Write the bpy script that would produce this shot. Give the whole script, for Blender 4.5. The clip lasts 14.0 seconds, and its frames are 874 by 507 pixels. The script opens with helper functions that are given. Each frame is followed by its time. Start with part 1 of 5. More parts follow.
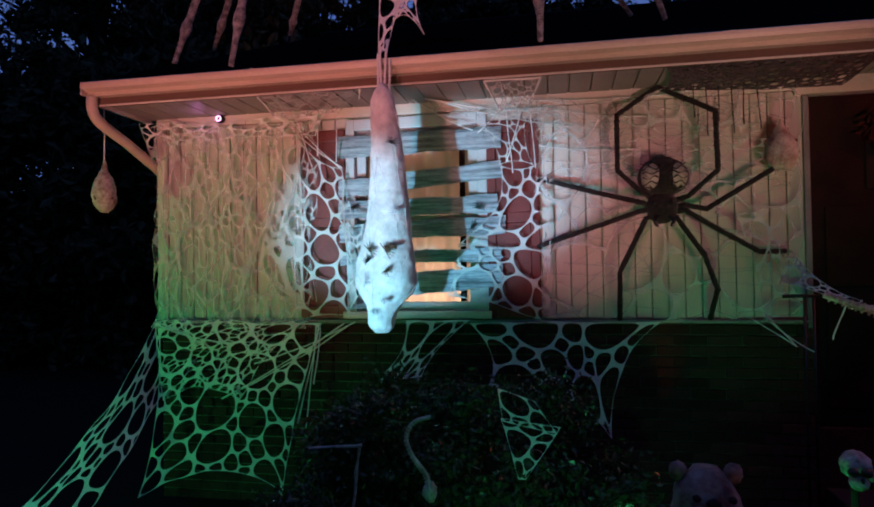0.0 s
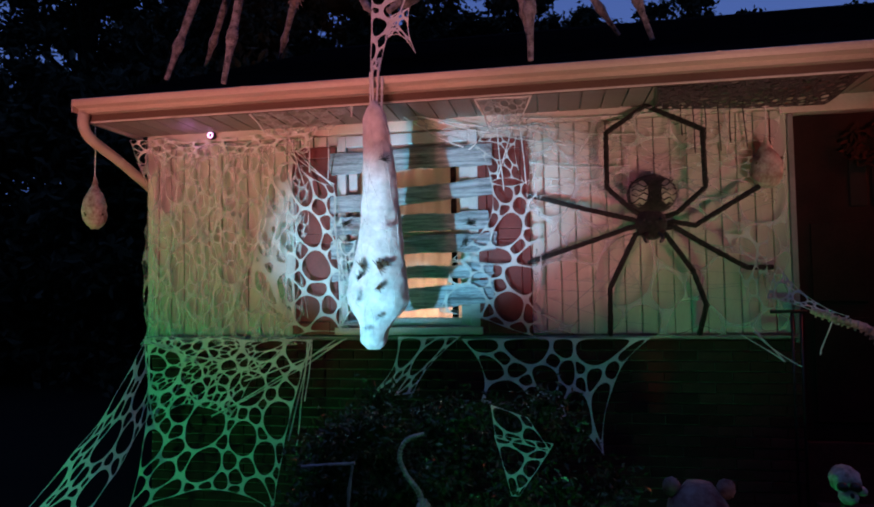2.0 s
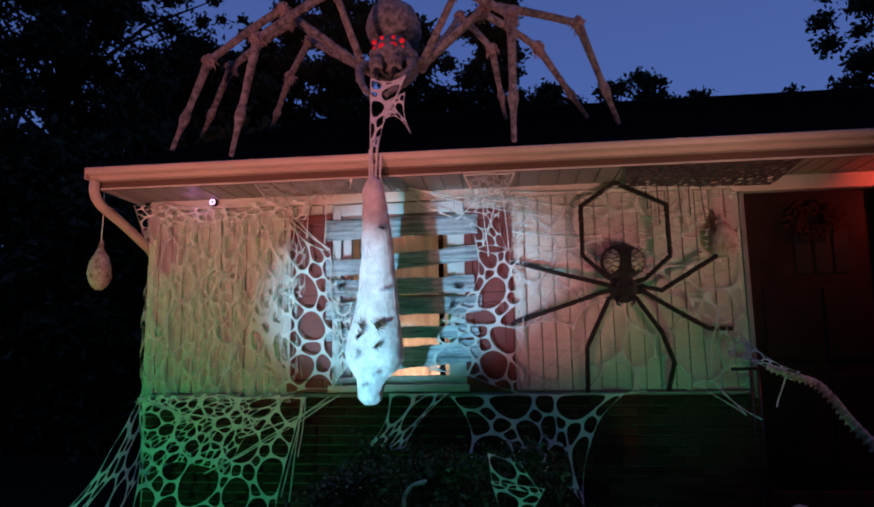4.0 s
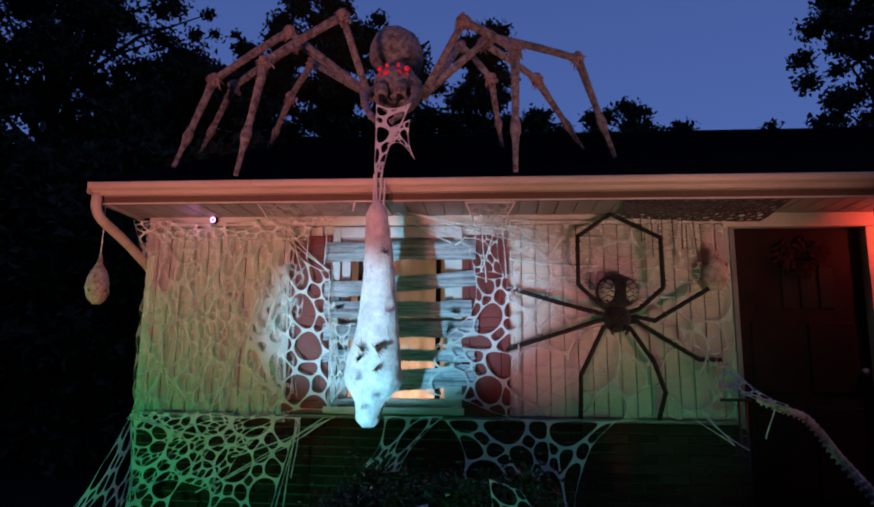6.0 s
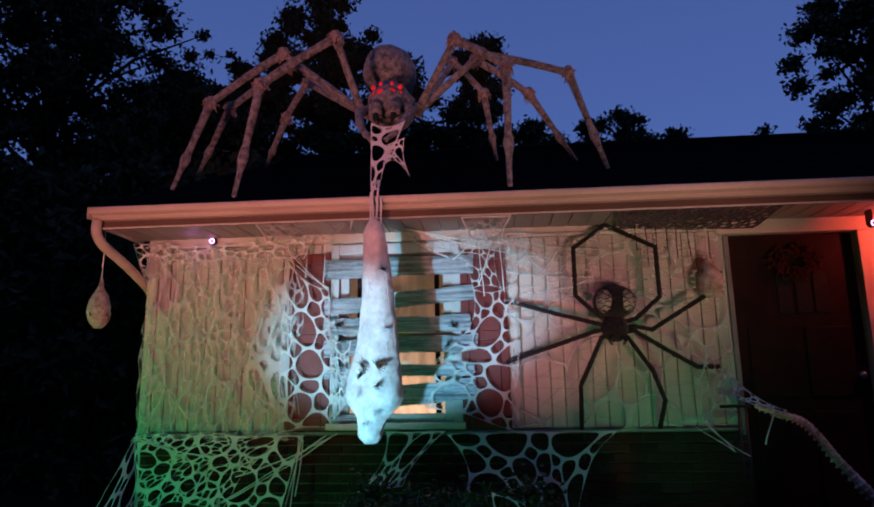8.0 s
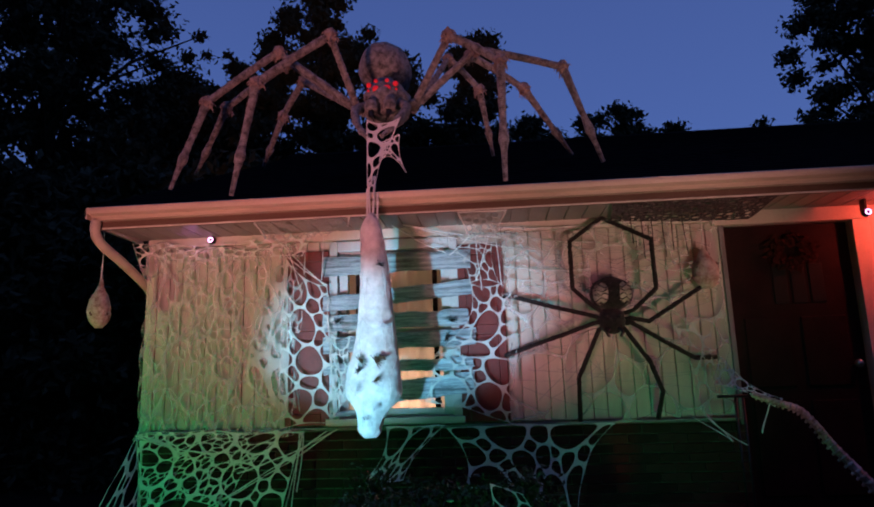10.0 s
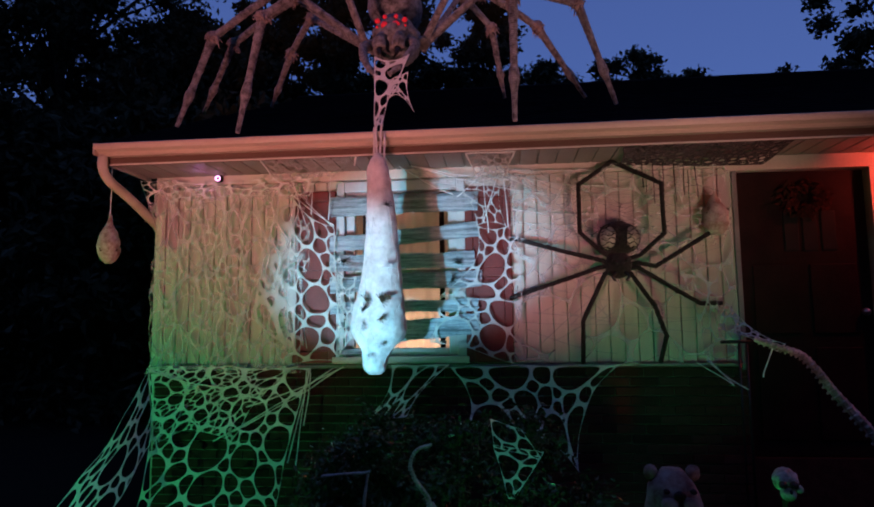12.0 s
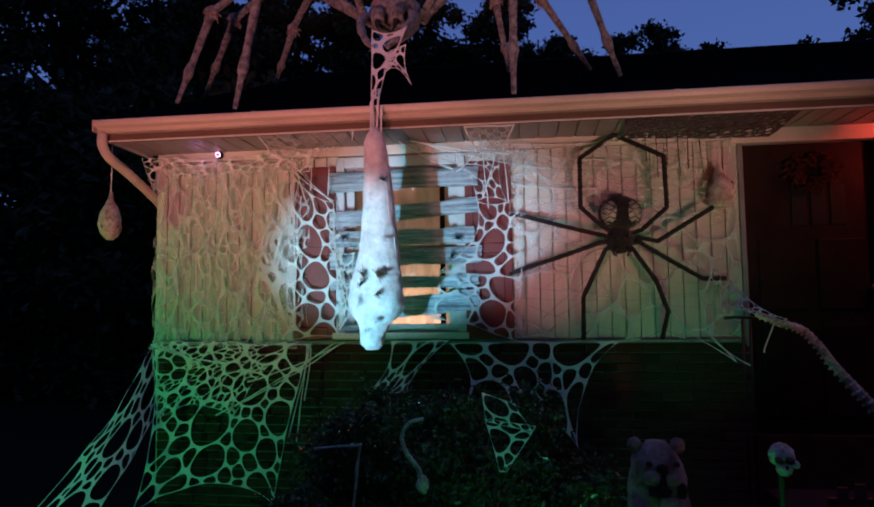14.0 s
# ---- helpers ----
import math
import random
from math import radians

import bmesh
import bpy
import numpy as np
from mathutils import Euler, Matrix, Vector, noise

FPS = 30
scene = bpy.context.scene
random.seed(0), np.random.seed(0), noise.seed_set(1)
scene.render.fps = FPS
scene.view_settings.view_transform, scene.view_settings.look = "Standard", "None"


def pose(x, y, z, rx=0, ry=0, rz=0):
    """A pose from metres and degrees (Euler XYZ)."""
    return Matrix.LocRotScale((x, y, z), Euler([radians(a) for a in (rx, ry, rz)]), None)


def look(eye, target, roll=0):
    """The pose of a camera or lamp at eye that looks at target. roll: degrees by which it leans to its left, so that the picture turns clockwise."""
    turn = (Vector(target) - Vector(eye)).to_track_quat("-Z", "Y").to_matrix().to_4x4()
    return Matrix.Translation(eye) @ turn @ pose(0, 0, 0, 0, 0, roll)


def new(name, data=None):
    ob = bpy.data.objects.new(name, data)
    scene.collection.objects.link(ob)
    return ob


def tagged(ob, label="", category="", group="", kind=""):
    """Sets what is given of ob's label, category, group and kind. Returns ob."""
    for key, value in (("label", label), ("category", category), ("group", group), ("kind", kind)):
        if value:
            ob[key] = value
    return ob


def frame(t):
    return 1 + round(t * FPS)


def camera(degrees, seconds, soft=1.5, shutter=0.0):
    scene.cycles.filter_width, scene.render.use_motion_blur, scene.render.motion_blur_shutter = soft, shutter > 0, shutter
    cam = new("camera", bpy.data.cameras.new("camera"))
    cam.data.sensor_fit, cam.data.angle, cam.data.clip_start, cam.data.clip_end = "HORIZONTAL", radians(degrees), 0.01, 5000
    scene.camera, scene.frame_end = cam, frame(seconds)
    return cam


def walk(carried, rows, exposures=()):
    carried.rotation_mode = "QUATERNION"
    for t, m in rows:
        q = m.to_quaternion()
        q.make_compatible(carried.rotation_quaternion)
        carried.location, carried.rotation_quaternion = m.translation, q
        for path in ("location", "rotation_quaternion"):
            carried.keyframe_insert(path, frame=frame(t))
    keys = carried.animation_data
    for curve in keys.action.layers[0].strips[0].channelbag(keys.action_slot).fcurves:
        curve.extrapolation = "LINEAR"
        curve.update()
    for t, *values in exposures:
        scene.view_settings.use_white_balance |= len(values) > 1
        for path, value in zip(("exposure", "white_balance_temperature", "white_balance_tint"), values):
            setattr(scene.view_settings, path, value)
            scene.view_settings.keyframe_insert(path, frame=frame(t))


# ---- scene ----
cam = camera(69.3, 14.0, soft=1.9)
PATH = [
    (0, (0.167, 0.288, 1.418), (-0.211, 2.252, 1.457), -0.9),
    (0.5, (0.17, 0.29, 1.428), (-0.21, 2.253, 1.467), -0.9),
    (1, (0.168, 0.287, 1.428), (-0.212, 2.25, 1.461), -1.2),
    (1.5, (0.168, 0.291, 1.428), (-0.21, 2.254, 1.466), -1.2),
    (2, (0.152, 0.266, 1.428), (-0.19, 2.235, 1.513), -1.0),
    (2.5, (0.154, 0.173, 1.432), (-0.182, 2.138, 1.589), -1.2),
    (3, (0.153, 0.053, 1.422), (-0.176, 2.022, 1.552), -0.6),
    (3.5, (0.113, -0.028, 1.423), (-0.171, 1.938, 1.66), -0.5),
    (3.7, (0.075, -0.053, 1.407), (-0.166, 1.916, 1.668), -1.2),
    (6, (-0.107, -0.177, 1.444), (-0.267, 1.788, 1.78), 0.6),
    (6.5, (-0.107, -0.194, 1.443), (-0.276, 1.767, 1.797), 0.4),
    (7, (-0.107, -0.203, 1.457), (-0.276, 1.757, 1.815), -0.3),
    (7.5, (-0.1, -0.215, 1.462), (-0.261, 1.743, 1.834), -0.7),
    (10, (-0.062, -0.245, 1.434), (-0.222, 1.715, 1.801), -1.8),
    (10.5, (-0.069, -0.238, 1.423), (-0.223, 1.729, 1.75), -1.8),
    (11, (-0.071, -0.235, 1.412), (-0.225, 1.736, 1.716), -1.3),
    (11.5, (-0.072, -0.229, 1.394), (-0.226, 1.746, 1.665), -1.4),
    (12, (-0.029, -0.222, 1.382), (-0.231, 1.757, 1.59), -0.7),
    (12.5, (0.017, -0.213, 1.367), (-0.208, 1.766, 1.557), -0.2),
    (13, (0.052, -0.201, 1.353), (-0.176, 1.779, 1.519), -0.1),
    (13.5, (0.069, -0.183, 1.348), (-0.177, 1.797, 1.49), -0.6),
    (14, (0.094, -0.173, 1.348), (-0.162, 1.805, 1.495), -0.7),
]
walk(cam, [(t, look(eye, target, roll)) for t, eye, target, roll in PATH])

# ---- world and lights ----
world = bpy.data.worlds.new("dusk")
scene.world = world
world.use_nodes = True
wn, wl = world.node_tree.nodes, world.node_tree.links
wbg = wn["Background"]
wtc, wsep, wramp = wn.new("ShaderNodeTexCoord"), wn.new("ShaderNodeSeparateXYZ"), wn.new("ShaderNodeValToRGB")
wl.new(wtc.outputs["Generated"], wsep.inputs[0])
wl.new(wsep.outputs["Z"], wramp.inputs[0])
wl.new(wramp.outputs[0], wbg.inputs[0])
wramp.color_ramp.elements[0].position, wramp.color_ramp.elements[0].color = 0.25, (0.056, 0.104, 0.31, 1)
wramp.color_ramp.elements[1].position, wramp.color_ramp.elements[1].color = 0.7, (0.036, 0.062, 0.205, 1)
wbg.inputs[1].default_value = 1.32


def spot(name, eye, target, power, color, degrees, blend=0.3, size=0.04, squash=1.0):
    """squash: the height of the beam against its width."""
    d = bpy.data.lights.new(name, "SPOT")
    d.energy, d.color, d.spot_size, d.spot_blend, d.shadow_soft_size = power, color, radians(degrees), blend, size
    ob = new(name, d)
    ob.matrix_world = look(eye, target) @ Matrix.Diagonal((1, squash, 1, 1))
    return ob


def bulb(name, place, power, color, size=0.05):
    d = bpy.data.lights.new(name, "POINT")
    d.energy, d.color, d.shadow_soft_size = power, color, size
    ob = new(name, d)
    ob.location = place
    return ob


spot("white_projector", (-1.95, 0.5, -0.1), (-0.76, 4.56, 1.83), 1180, (0.25, 0.70, 1.0), 29.0, 0.60, 0.05, 0.62)
spot("green_flood_side", (-5.0, 0.8, 0.6), (-2.35, 4.5, 0.98), 185, (0.06, 1.0, 0.22), 46, 1.0, 0.14)
spot("green_flood_ground", (-3.2, 1.3, -0.1), (-2.6, 4.2, 0.70), 26, (0.03, 1.0, 0.26), 76, 1.0, 0.08)
spot("green_flood_middle", (0.15, 1.5, -0.15), (0.60, 4.2, 0.90), 21, (0.10, 1.0, 0.36), 80, 0.9, 0.15)
spot("green_flood_porch", (0.95, 2.75, -0.15), (1.34, 4.4, 1.42), 26, (0.06, 1.0, 0.30), 54, 1.0, 0.03)
spot("red_flood", (-2.0, -1.0, 0.2), (-1.75, 4.2, 3.15), 880, (1.0, 0.33, 0.32), 46, 1.0, 0.2)
spot("red_uplight", (-1.7, 2.3, -0.1), (-1.85, 4.35, 2.1), 24, (1.0, 0.22, 0.16), 66, 0.7, 0.05)
spot("amber_flood", (2.4, -0.8, 0.1), (0.85, 4.2, 2.70), 590, (1.0, 0.44, 0.40), 35, 1.0, 0.5)
spot("rose_flood", (-1.1, 0.3, 0.45), (0.27, 4.5, 1.72), 310, (1.0, 0.26, 0.36), 17, 1.0, 0.1)
spot("red_wall_light", (0.80, 4.26, -0.2), (0.83, 4.50, 0.7), 8.0, (1.0, 0.07, 0.03), 13, 0.9, 0.03)
bulb("porch_bulb", (2.98, 4.22, 2.40), 16, (1.0, 0.09, 0.06), 0.04)
bulb("ring_bulb", (-2.34, 4.36, 2.47), 0.16, (0.9, 0.30, 1.0), 0.02)
bulb("room_bulb", (-0.75, 5.3, 1.15), 23, (1.0, 0.70, 0.52), 0.1)

# ---- materials ----


def material(name, color, other=None, scale=8.0, rough=0.7, metal=0.0, bump=0.2, fine=60.0, stretch=(1, 1, 1), vary=0.0, sheen=0.0, coords="Object", spec=0.4):
    m = bpy.data.materials.new(name)
    m.use_nodes = True
    n, l = m.node_tree.nodes, m.node_tree.links
    p = n["Principled BSDF"]
    tc, mp = n.new("ShaderNodeTexCoord"), n.new("ShaderNodeMapping")
    l.new(tc.outputs[coords], mp.inputs[0])
    mp.inputs["Scale"].default_value = stretch
    big, small = n.new("ShaderNodeTexNoise"), n.new("ShaderNodeTexNoise")
    big.inputs["Scale"].default_value, big.inputs["Detail"].default_value = scale, 5
    small.inputs["Scale"].default_value, small.inputs["Detail"].default_value = fine, 4
    l.new(mp.outputs[0], big.inputs[0])
    l.new(mp.outputs[0], small.inputs[0])
    add = n.new("ShaderNodeMath")
    add.operation = "MULTIPLY_ADD"
    l.new(small.outputs[0], add.inputs[0])
    add.inputs[1].default_value = 0.5
    l.new(big.outputs[0], add.inputs[2])
    ramp = n.new("ShaderNodeValToRGB")
    ramp.color_ramp.elements[0].position, ramp.color_ramp.elements[1].position = 0.55, 0.95
    ramp.color_ramp.elements[0].color = (*color, 1)
    ramp.color_ramp.elements[1].color = (*(other or [c * 0.7 for c in color]), 1)
    l.new(add.outputs[0], ramp.inputs[0])
    out = ramp.outputs[0]
    if vary:
        info, hsv, mr = n.new("ShaderNodeObjectInfo"), n.new("ShaderNodeHueSaturation"), n.new("ShaderNodeMapRange")
        l.new(info.outputs["Random"], mr.inputs[0])
        mr.inputs[3].default_value, mr.inputs[4].default_value = 1 - vary, 1 + vary
        l.new(mr.outputs[0], hsv.inputs["Value"])
        l.new(out, hsv.inputs["Color"])
        out = hsv.outputs[0]
    l.new(out, p.inputs["Base Color"])
    p.inputs["Roughness"].default_value, p.inputs["Metallic"].default_value = rough, metal
    p.inputs["Specular IOR Level"].default_value = spec
    if sheen:
        p.inputs["Sheen Weight"].default_value = sheen
    if bump:
        b = n.new("ShaderNodeBump")
        b.inputs["Strength"].default_value, b.inputs["Distance"].default_value = bump, 0.01
        l.new(add.outputs[0], b.inputs["Height"])
        l.new(b.outputs[0], p.inputs["Normal"])
    return m


def glowing(name, color, strength):
    m = bpy.data.materials.new(name)
    m.use_nodes = True
    p = m.node_tree.nodes["Principled BSDF"]
    p.inputs["Base Color"].default_value = (*color, 1)
    p.inputs["Emission Color"].default_value = (*color, 1)
    p.inputs["Emission Strength"].default_value = strength
    return m


SIDING = material("cream_siding", (0.60, 0.57, 0.50), (0.47, 0.44, 0.38), 3, 0.65, bump=0.25, fine=90, stretch=(4, 4, 0.5), vary=0.05)
TRIM = material("cream_trim", (0.66, 0.62, 0.54), (0.55, 0.5, 0.43), 4, 0.55, bump=0.12)
GREYTRIM = material("grey_trim", (0.26, 0.26, 0.27), (0.17, 0.17, 0.18), 4, 0.6, bump=0.12)
# Dark brown puts the shadow band under the gutter into the fascia's colour.
SHADED_FASCIA = material("shaded_fascia", (0.15, 0.09, 0.065), (0.10, 0.06, 0.045), 4, 0.7, bump=0.15, stretch=(0.4, 3, 3))
GUTTER = material("beige_metal", (0.62, 0.54, 0.42), (0.47, 0.39, 0.30), 2.5, 0.45, bump=0.06, stretch=(0.6, 3, 3))
SOFFIT = material("soffit_vinyl", (0.30, 0.28, 0.25), (0.22, 0.20, 0.18), 3, 0.55, bump=0.1)
BRICK = material("dark_red_brick", (0.085, 0.034, 0.028), (0.05, 0.022, 0.018), 14, 0.85, bump=0.5, vary=0.3, spec=0.08)
MORTAR = material("mortar", (0.22, 0.19, 0.17), (0.12, 0.105, 0.095), 18, 0.95, bump=0.4, spec=0.08)
SHUTTER = material("maroon_paint", (0.19, 0.035, 0.03), (0.13, 0.025, 0.022), 6, 0.5, bump=0.12)
VINYL = material("white_vinyl", (0.56, 0.56, 0.56), (0.46, 0.46, 0.46), 5, 0.4, bump=0.05)
PLANK = material("weathered_board", (0.50, 0.56, 0.60), (0.12, 0.135, 0.15), 5, 0.9, bump=0.9, fine=40, stretch=(0.7, 8, 9), vary=0.1)
CURTAIN = material("peach_curtain", (0.80, 0.68, 0.59), (0.68, 0.54, 0.45), 4, 0.9, bump=0.2)
WEB = material("web_netting", (0.78, 0.78, 0.75), (0.62, 0.62, 0.6), 9, 0.85, bump=0.2, sheen=0.2)
GAUZE = material("cocoon_gauze", (0.84, 0.83, 0.80), (0.52, 0.51, 0.48), 9, 0.95, bump=1.0, fine=28, sheen=0.3)
BLACK = material("black_plush", (0.012, 0.011, 0.011), (0.03, 0.027, 0.026), 40, 0.95, bump=0.8, fine=200, sheen=0.15, spec=0.08)
PLASTIC = material("black_plastic", (0.012, 0.012, 0.012), (0.02, 0.02, 0.02), 10, 0.35, bump=0.05)
MARKING = material("silver_marking", (0.42, 0.40, 0.32), (0.22, 0.21, 0.17), 16, 0.5, bump=0.1)
FUR = material("brown_fur", (0.32, 0.32, 0.33), (0.06, 0.058, 0.058), 26, 0.95, bump=1.0, fine=120, sheen=0.2, spec=0.08)
JOINT = material("pale_joint", (0.40, 0.34, 0.31), (0.17, 0.13, 0.12), 18, 0.9, bump=0.8)
EYES = glowing("red_eye_glow", (1.0, 0.03, 0.05), 0.07)
RING = glowing("pink_ring_glow", (1.0, 0.45, 0.9), 3.5)
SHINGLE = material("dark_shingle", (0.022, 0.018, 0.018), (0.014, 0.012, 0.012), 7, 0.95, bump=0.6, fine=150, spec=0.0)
DOOR = material("dark_door_paint", (0.028, 0.014, 0.014), (0.016, 0.009, 0.009), 5, 0.5, bump=0.15, spec=0.08)
BONE = material("bone_plastic", (0.58, 0.55, 0.46), (0.18, 0.16, 0.12), 14, 0.7, bump=0.4)
LEAF = material("bush_leaf", (0.035, 0.055, 0.022), (0.08, 0.10, 0.045), 3, 0.26, bump=0.0)
TREELEAF = material("tree_leaf", (0.036, 0.044, 0.026), (0.06, 0.07, 0.042), 2, 0.7, bump=0.0, spec=0.08)
BARK = material("bark", (0.05, 0.04, 0.03), (0.03, 0.025, 0.02), 9, 0.95, bump=0.8, spec=0.08)
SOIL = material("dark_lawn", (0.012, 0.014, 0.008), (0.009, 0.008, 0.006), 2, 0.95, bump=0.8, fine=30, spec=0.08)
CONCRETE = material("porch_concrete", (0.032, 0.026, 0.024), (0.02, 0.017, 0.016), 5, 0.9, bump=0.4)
STATUE = material("painted_statue", (0.34, 0.25, 0.20), (0.11, 0.035, 0.03), 12, 0.8, bump=0.5)
POD = material("pod_gauze", (0.60, 0.55, 0.47), (0.22, 0.12, 0.10), 13, 0.95, bump=1.0, fine=70)
CHROME = material("brushed_metal", (0.5, 0.5, 0.5), (0.4, 0.4, 0.4), 20, 0.3, 1.0, bump=0.05)
DRY = material("dried_leaf", (0.05, 0.018, 0.016), (0.03, 0.012, 0.01), 6, 0.8, bump=0.0, spec=0.05)
STAIN = material("brown_stain", (0.10, 0.055, 0.025), (0.06, 0.03, 0.015), 20, 0.9, bump=0.6)

SHEER = WEB.copy()
SHEER.name = "sheer_web"
sn_, sl_ = SHEER.node_tree.nodes, SHEER.node_tree.links
clear, blend_ = sn_.new("ShaderNodeBsdfTransparent"), sn_.new("ShaderNodeMixShader")
blend_.inputs[0].default_value = 0.5
sl_.new(sn_["Principled BSDF"].outputs[0], blend_.inputs[1])
sl_.new(clear.outputs[0], blend_.inputs[2])
sl_.new(blend_.outputs[0], sn_["Material Output"].inputs[0])

FILM = SHEER.copy()
FILM.name = "shutter_web_film"
FILM.node_tree.nodes["Mix Shader"].inputs[0].default_value = 0.32

VEIL = SHEER.copy()
VEIL.name = "thin_veil"
VEIL.node_tree.nodes["Mix Shader"].inputs[0].default_value = 0.72

GLASS = bpy.data.materials.new("window_glass")
GLASS.use_nodes = True
GLASS.node_tree.nodes["Principled BSDF"].inputs["Transmission Weight"].default_value = 1.0
GLASS.node_tree.nodes["Principled BSDF"].inputs["Roughness"].default_value = 0.02
GLASS.node_tree.nodes["Principled BSDF"].inputs["IOR"].default_value = 1.05

# ---- building helpers ----


def mesh_of(name, bm, mat, smooth=False):
    me = bpy.data.meshes.new(name)
    bm.to_mesh(me)
    bm.free()
    me.materials.append(mat)
    if smooth:
        me.polygons.foreach_set("use_smooth", [True] * len(me.polygons))
    return me


def thing(name, bm, mat, label="", category="", group="", kind="", smooth=False):
    return tagged(new(name, mesh_of(name, bm, mat, smooth)), label, category, group, kind)


def holder(name, place, label="", category="", group="", kind=""):
    ob = new(name)
    ob.location = place
    return tagged(ob, label, category, group, kind)


def part(name, bm, mat, parent, label="", smooth=False):
    ob = new(name, mesh_of(name, bm, mat, smooth))
    ob.parent = parent
    ob.matrix_parent_inverse = Matrix.Translation(parent.location).inverted() if parent.parent is None else parent.parent.matrix_parent_inverse
    return tagged(ob, label)


def box(bm, x0, x1, y0, y1, z0, z1, bevel=0.0):
    r = bmesh.ops.create_cube(bm, size=1.0, matrix=Matrix.Translation(((x0 + x1) / 2, (y0 + y1) / 2, (z0 + z1) / 2)) @ Matrix.Diagonal((x1 - x0, y1 - y0, z1 - z0, 1)))
    if bevel:
        es = {e for v in r["verts"] for e in v.link_edges}
        bmesh.ops.bevel(bm, geom=list(es), offset=bevel, segments=2, affect="EDGES", profile=0.5)
    return bm


def boxed(*a, **k):
    return box(bmesh.new(), *a, **k)


def tube(bm, pts, radii, sides=8, rough=0.0, flat=1.0):
    """A tapered round bar along pts, with closed ends."""
    pts = [Vector(p) for p in pts]
    if not hasattr(radii, "__len__"):
        radii = [radii] * len(pts)
    rings, up = [], Vector((0.13, 0.21, 0.97))
    for i, p in enumerate(pts):
        d = (pts[min(i + 1, len(pts) - 1)] - pts[max(i - 1, 0)]).normalized()
        if abs(d.dot(up)) > 0.95:
            up = Vector((0.9, 0.3, 0.2))
        a = d.cross(up).normalized()
        b = d.cross(a).normalized()
        ring = []
        for k in range(sides):
            t = 2 * math.pi * k / sides
            r = radii[i] * (1 + rough * (random.random() - 0.5))
            ring.append(bm.verts.new(p + a * math.cos(t) * r + b * math.sin(t) * r * flat))
        rings.append(ring)
    for r0, r1 in zip(rings, rings[1:]):
        for k in range(sides):
            bm.faces.new((r0[k], r0[(k + 1) % sides], r1[(k + 1) % sides], r1[k]))
    bm.faces.new(rings[0][::-1])
    bm.faces.new(rings[-1])
    return bm


def smooth_line(pts, steps=6):
    """Catmull-Rom points through pts."""
    p = [Vector(q) for q in pts]
    p = [p[0] * 2 - p[1], *p, p[-1] * 2 - p[-2]]
    out = []
    for i in range(1, len(p) - 2):
        for k in range(steps):
            t = k / steps
            out.append(0.5 * (2 * p[i] + (p[i + 1] - p[i - 1]) * t + (2 * p[i - 1] - 5 * p[i] + 4 * p[i + 1] - p[i + 2]) * t * t
                              + (3 * p[i] - p[i - 1] - 3 * p[i + 1] + p[i + 2]) * t ** 3))
    return out + [p[-2]]


def blob(bm, centre, size, sub=3, rough=0.0, freq=6.0, turn=None):
    """An ellipsoid with an uneven skin."""
    r = bmesh.ops.create_icosphere(bm, subdivisions=sub, radius=1.0)
    for v in r["verts"]:
        k = 1 + rough * noise.noise(v.co * freq * 0.5 + Vector(centre) * 7)
        c = Vector((v.co.x * size[0], v.co.y * size[1], v.co.z * size[2])) * k
        if turn:
            c = turn @ c
        v.co = c + Vector(centre)
    return bm


def loft(bm, rows, sides=28, rough=0.0, freq=8.0):
    """A closed skin through level rings: rows of (z, x0, x1, y_centre, depth)."""
    rings = []
    for z, x0, x1, yc, dep in rows:
        ring = []
        for k in range(sides):
            t = 2 * math.pi * k / sides
            p = Vector(((x0 + x1) / 2 + math.cos(t) * (x1 - x0) / 2, yc + math.sin(t) * dep / 2, z))
            n = noise.noise(p * freq) + 0.5 * noise.noise(p * freq * 2.3)
            p += Vector((math.cos(t), math.sin(t), 0)) * rough * n
            ring.append(bm.verts.new(p))
        rings.append(ring)
    for r0, r1 in zip(rings, rings[1:]):
        for k in range(sides):
            bm.faces.new((r0[k], r0[(k + 1) % sides], r1[(k + 1) % sides], r1[k]))
    bm.faces.new(rings[0][::-1])
    bm.faces.new(rings[-1])
    bmesh.ops.recalc_face_normals(bm, faces=bm.faces)
    return bm


def between(rows, n):
    """n smooth rows through the given ones, in equal steps of the first number."""
    a = np.array(rows)
    order = np.argsort(a[:, 0])
    z = np.linspace(a[:, 0].min(), a[:, 0].max(), n)
    cols = []
    for c in range(1, a.shape[1]):
        v = np.interp(z, a[order, 0], a[order, c])
        pad = np.pad(v, 2, mode="edge")
        cols.append((pad[:-4] + pad[1:-3] * 2 + pad[2:-2] * 3 + pad[3:-1] * 2 + pad[4:]) / 9)
    return [(float(z[i]), *[float(c[i]) for c in cols]) for i in range(n)]


# ---- webs: netting with rounded holes ----


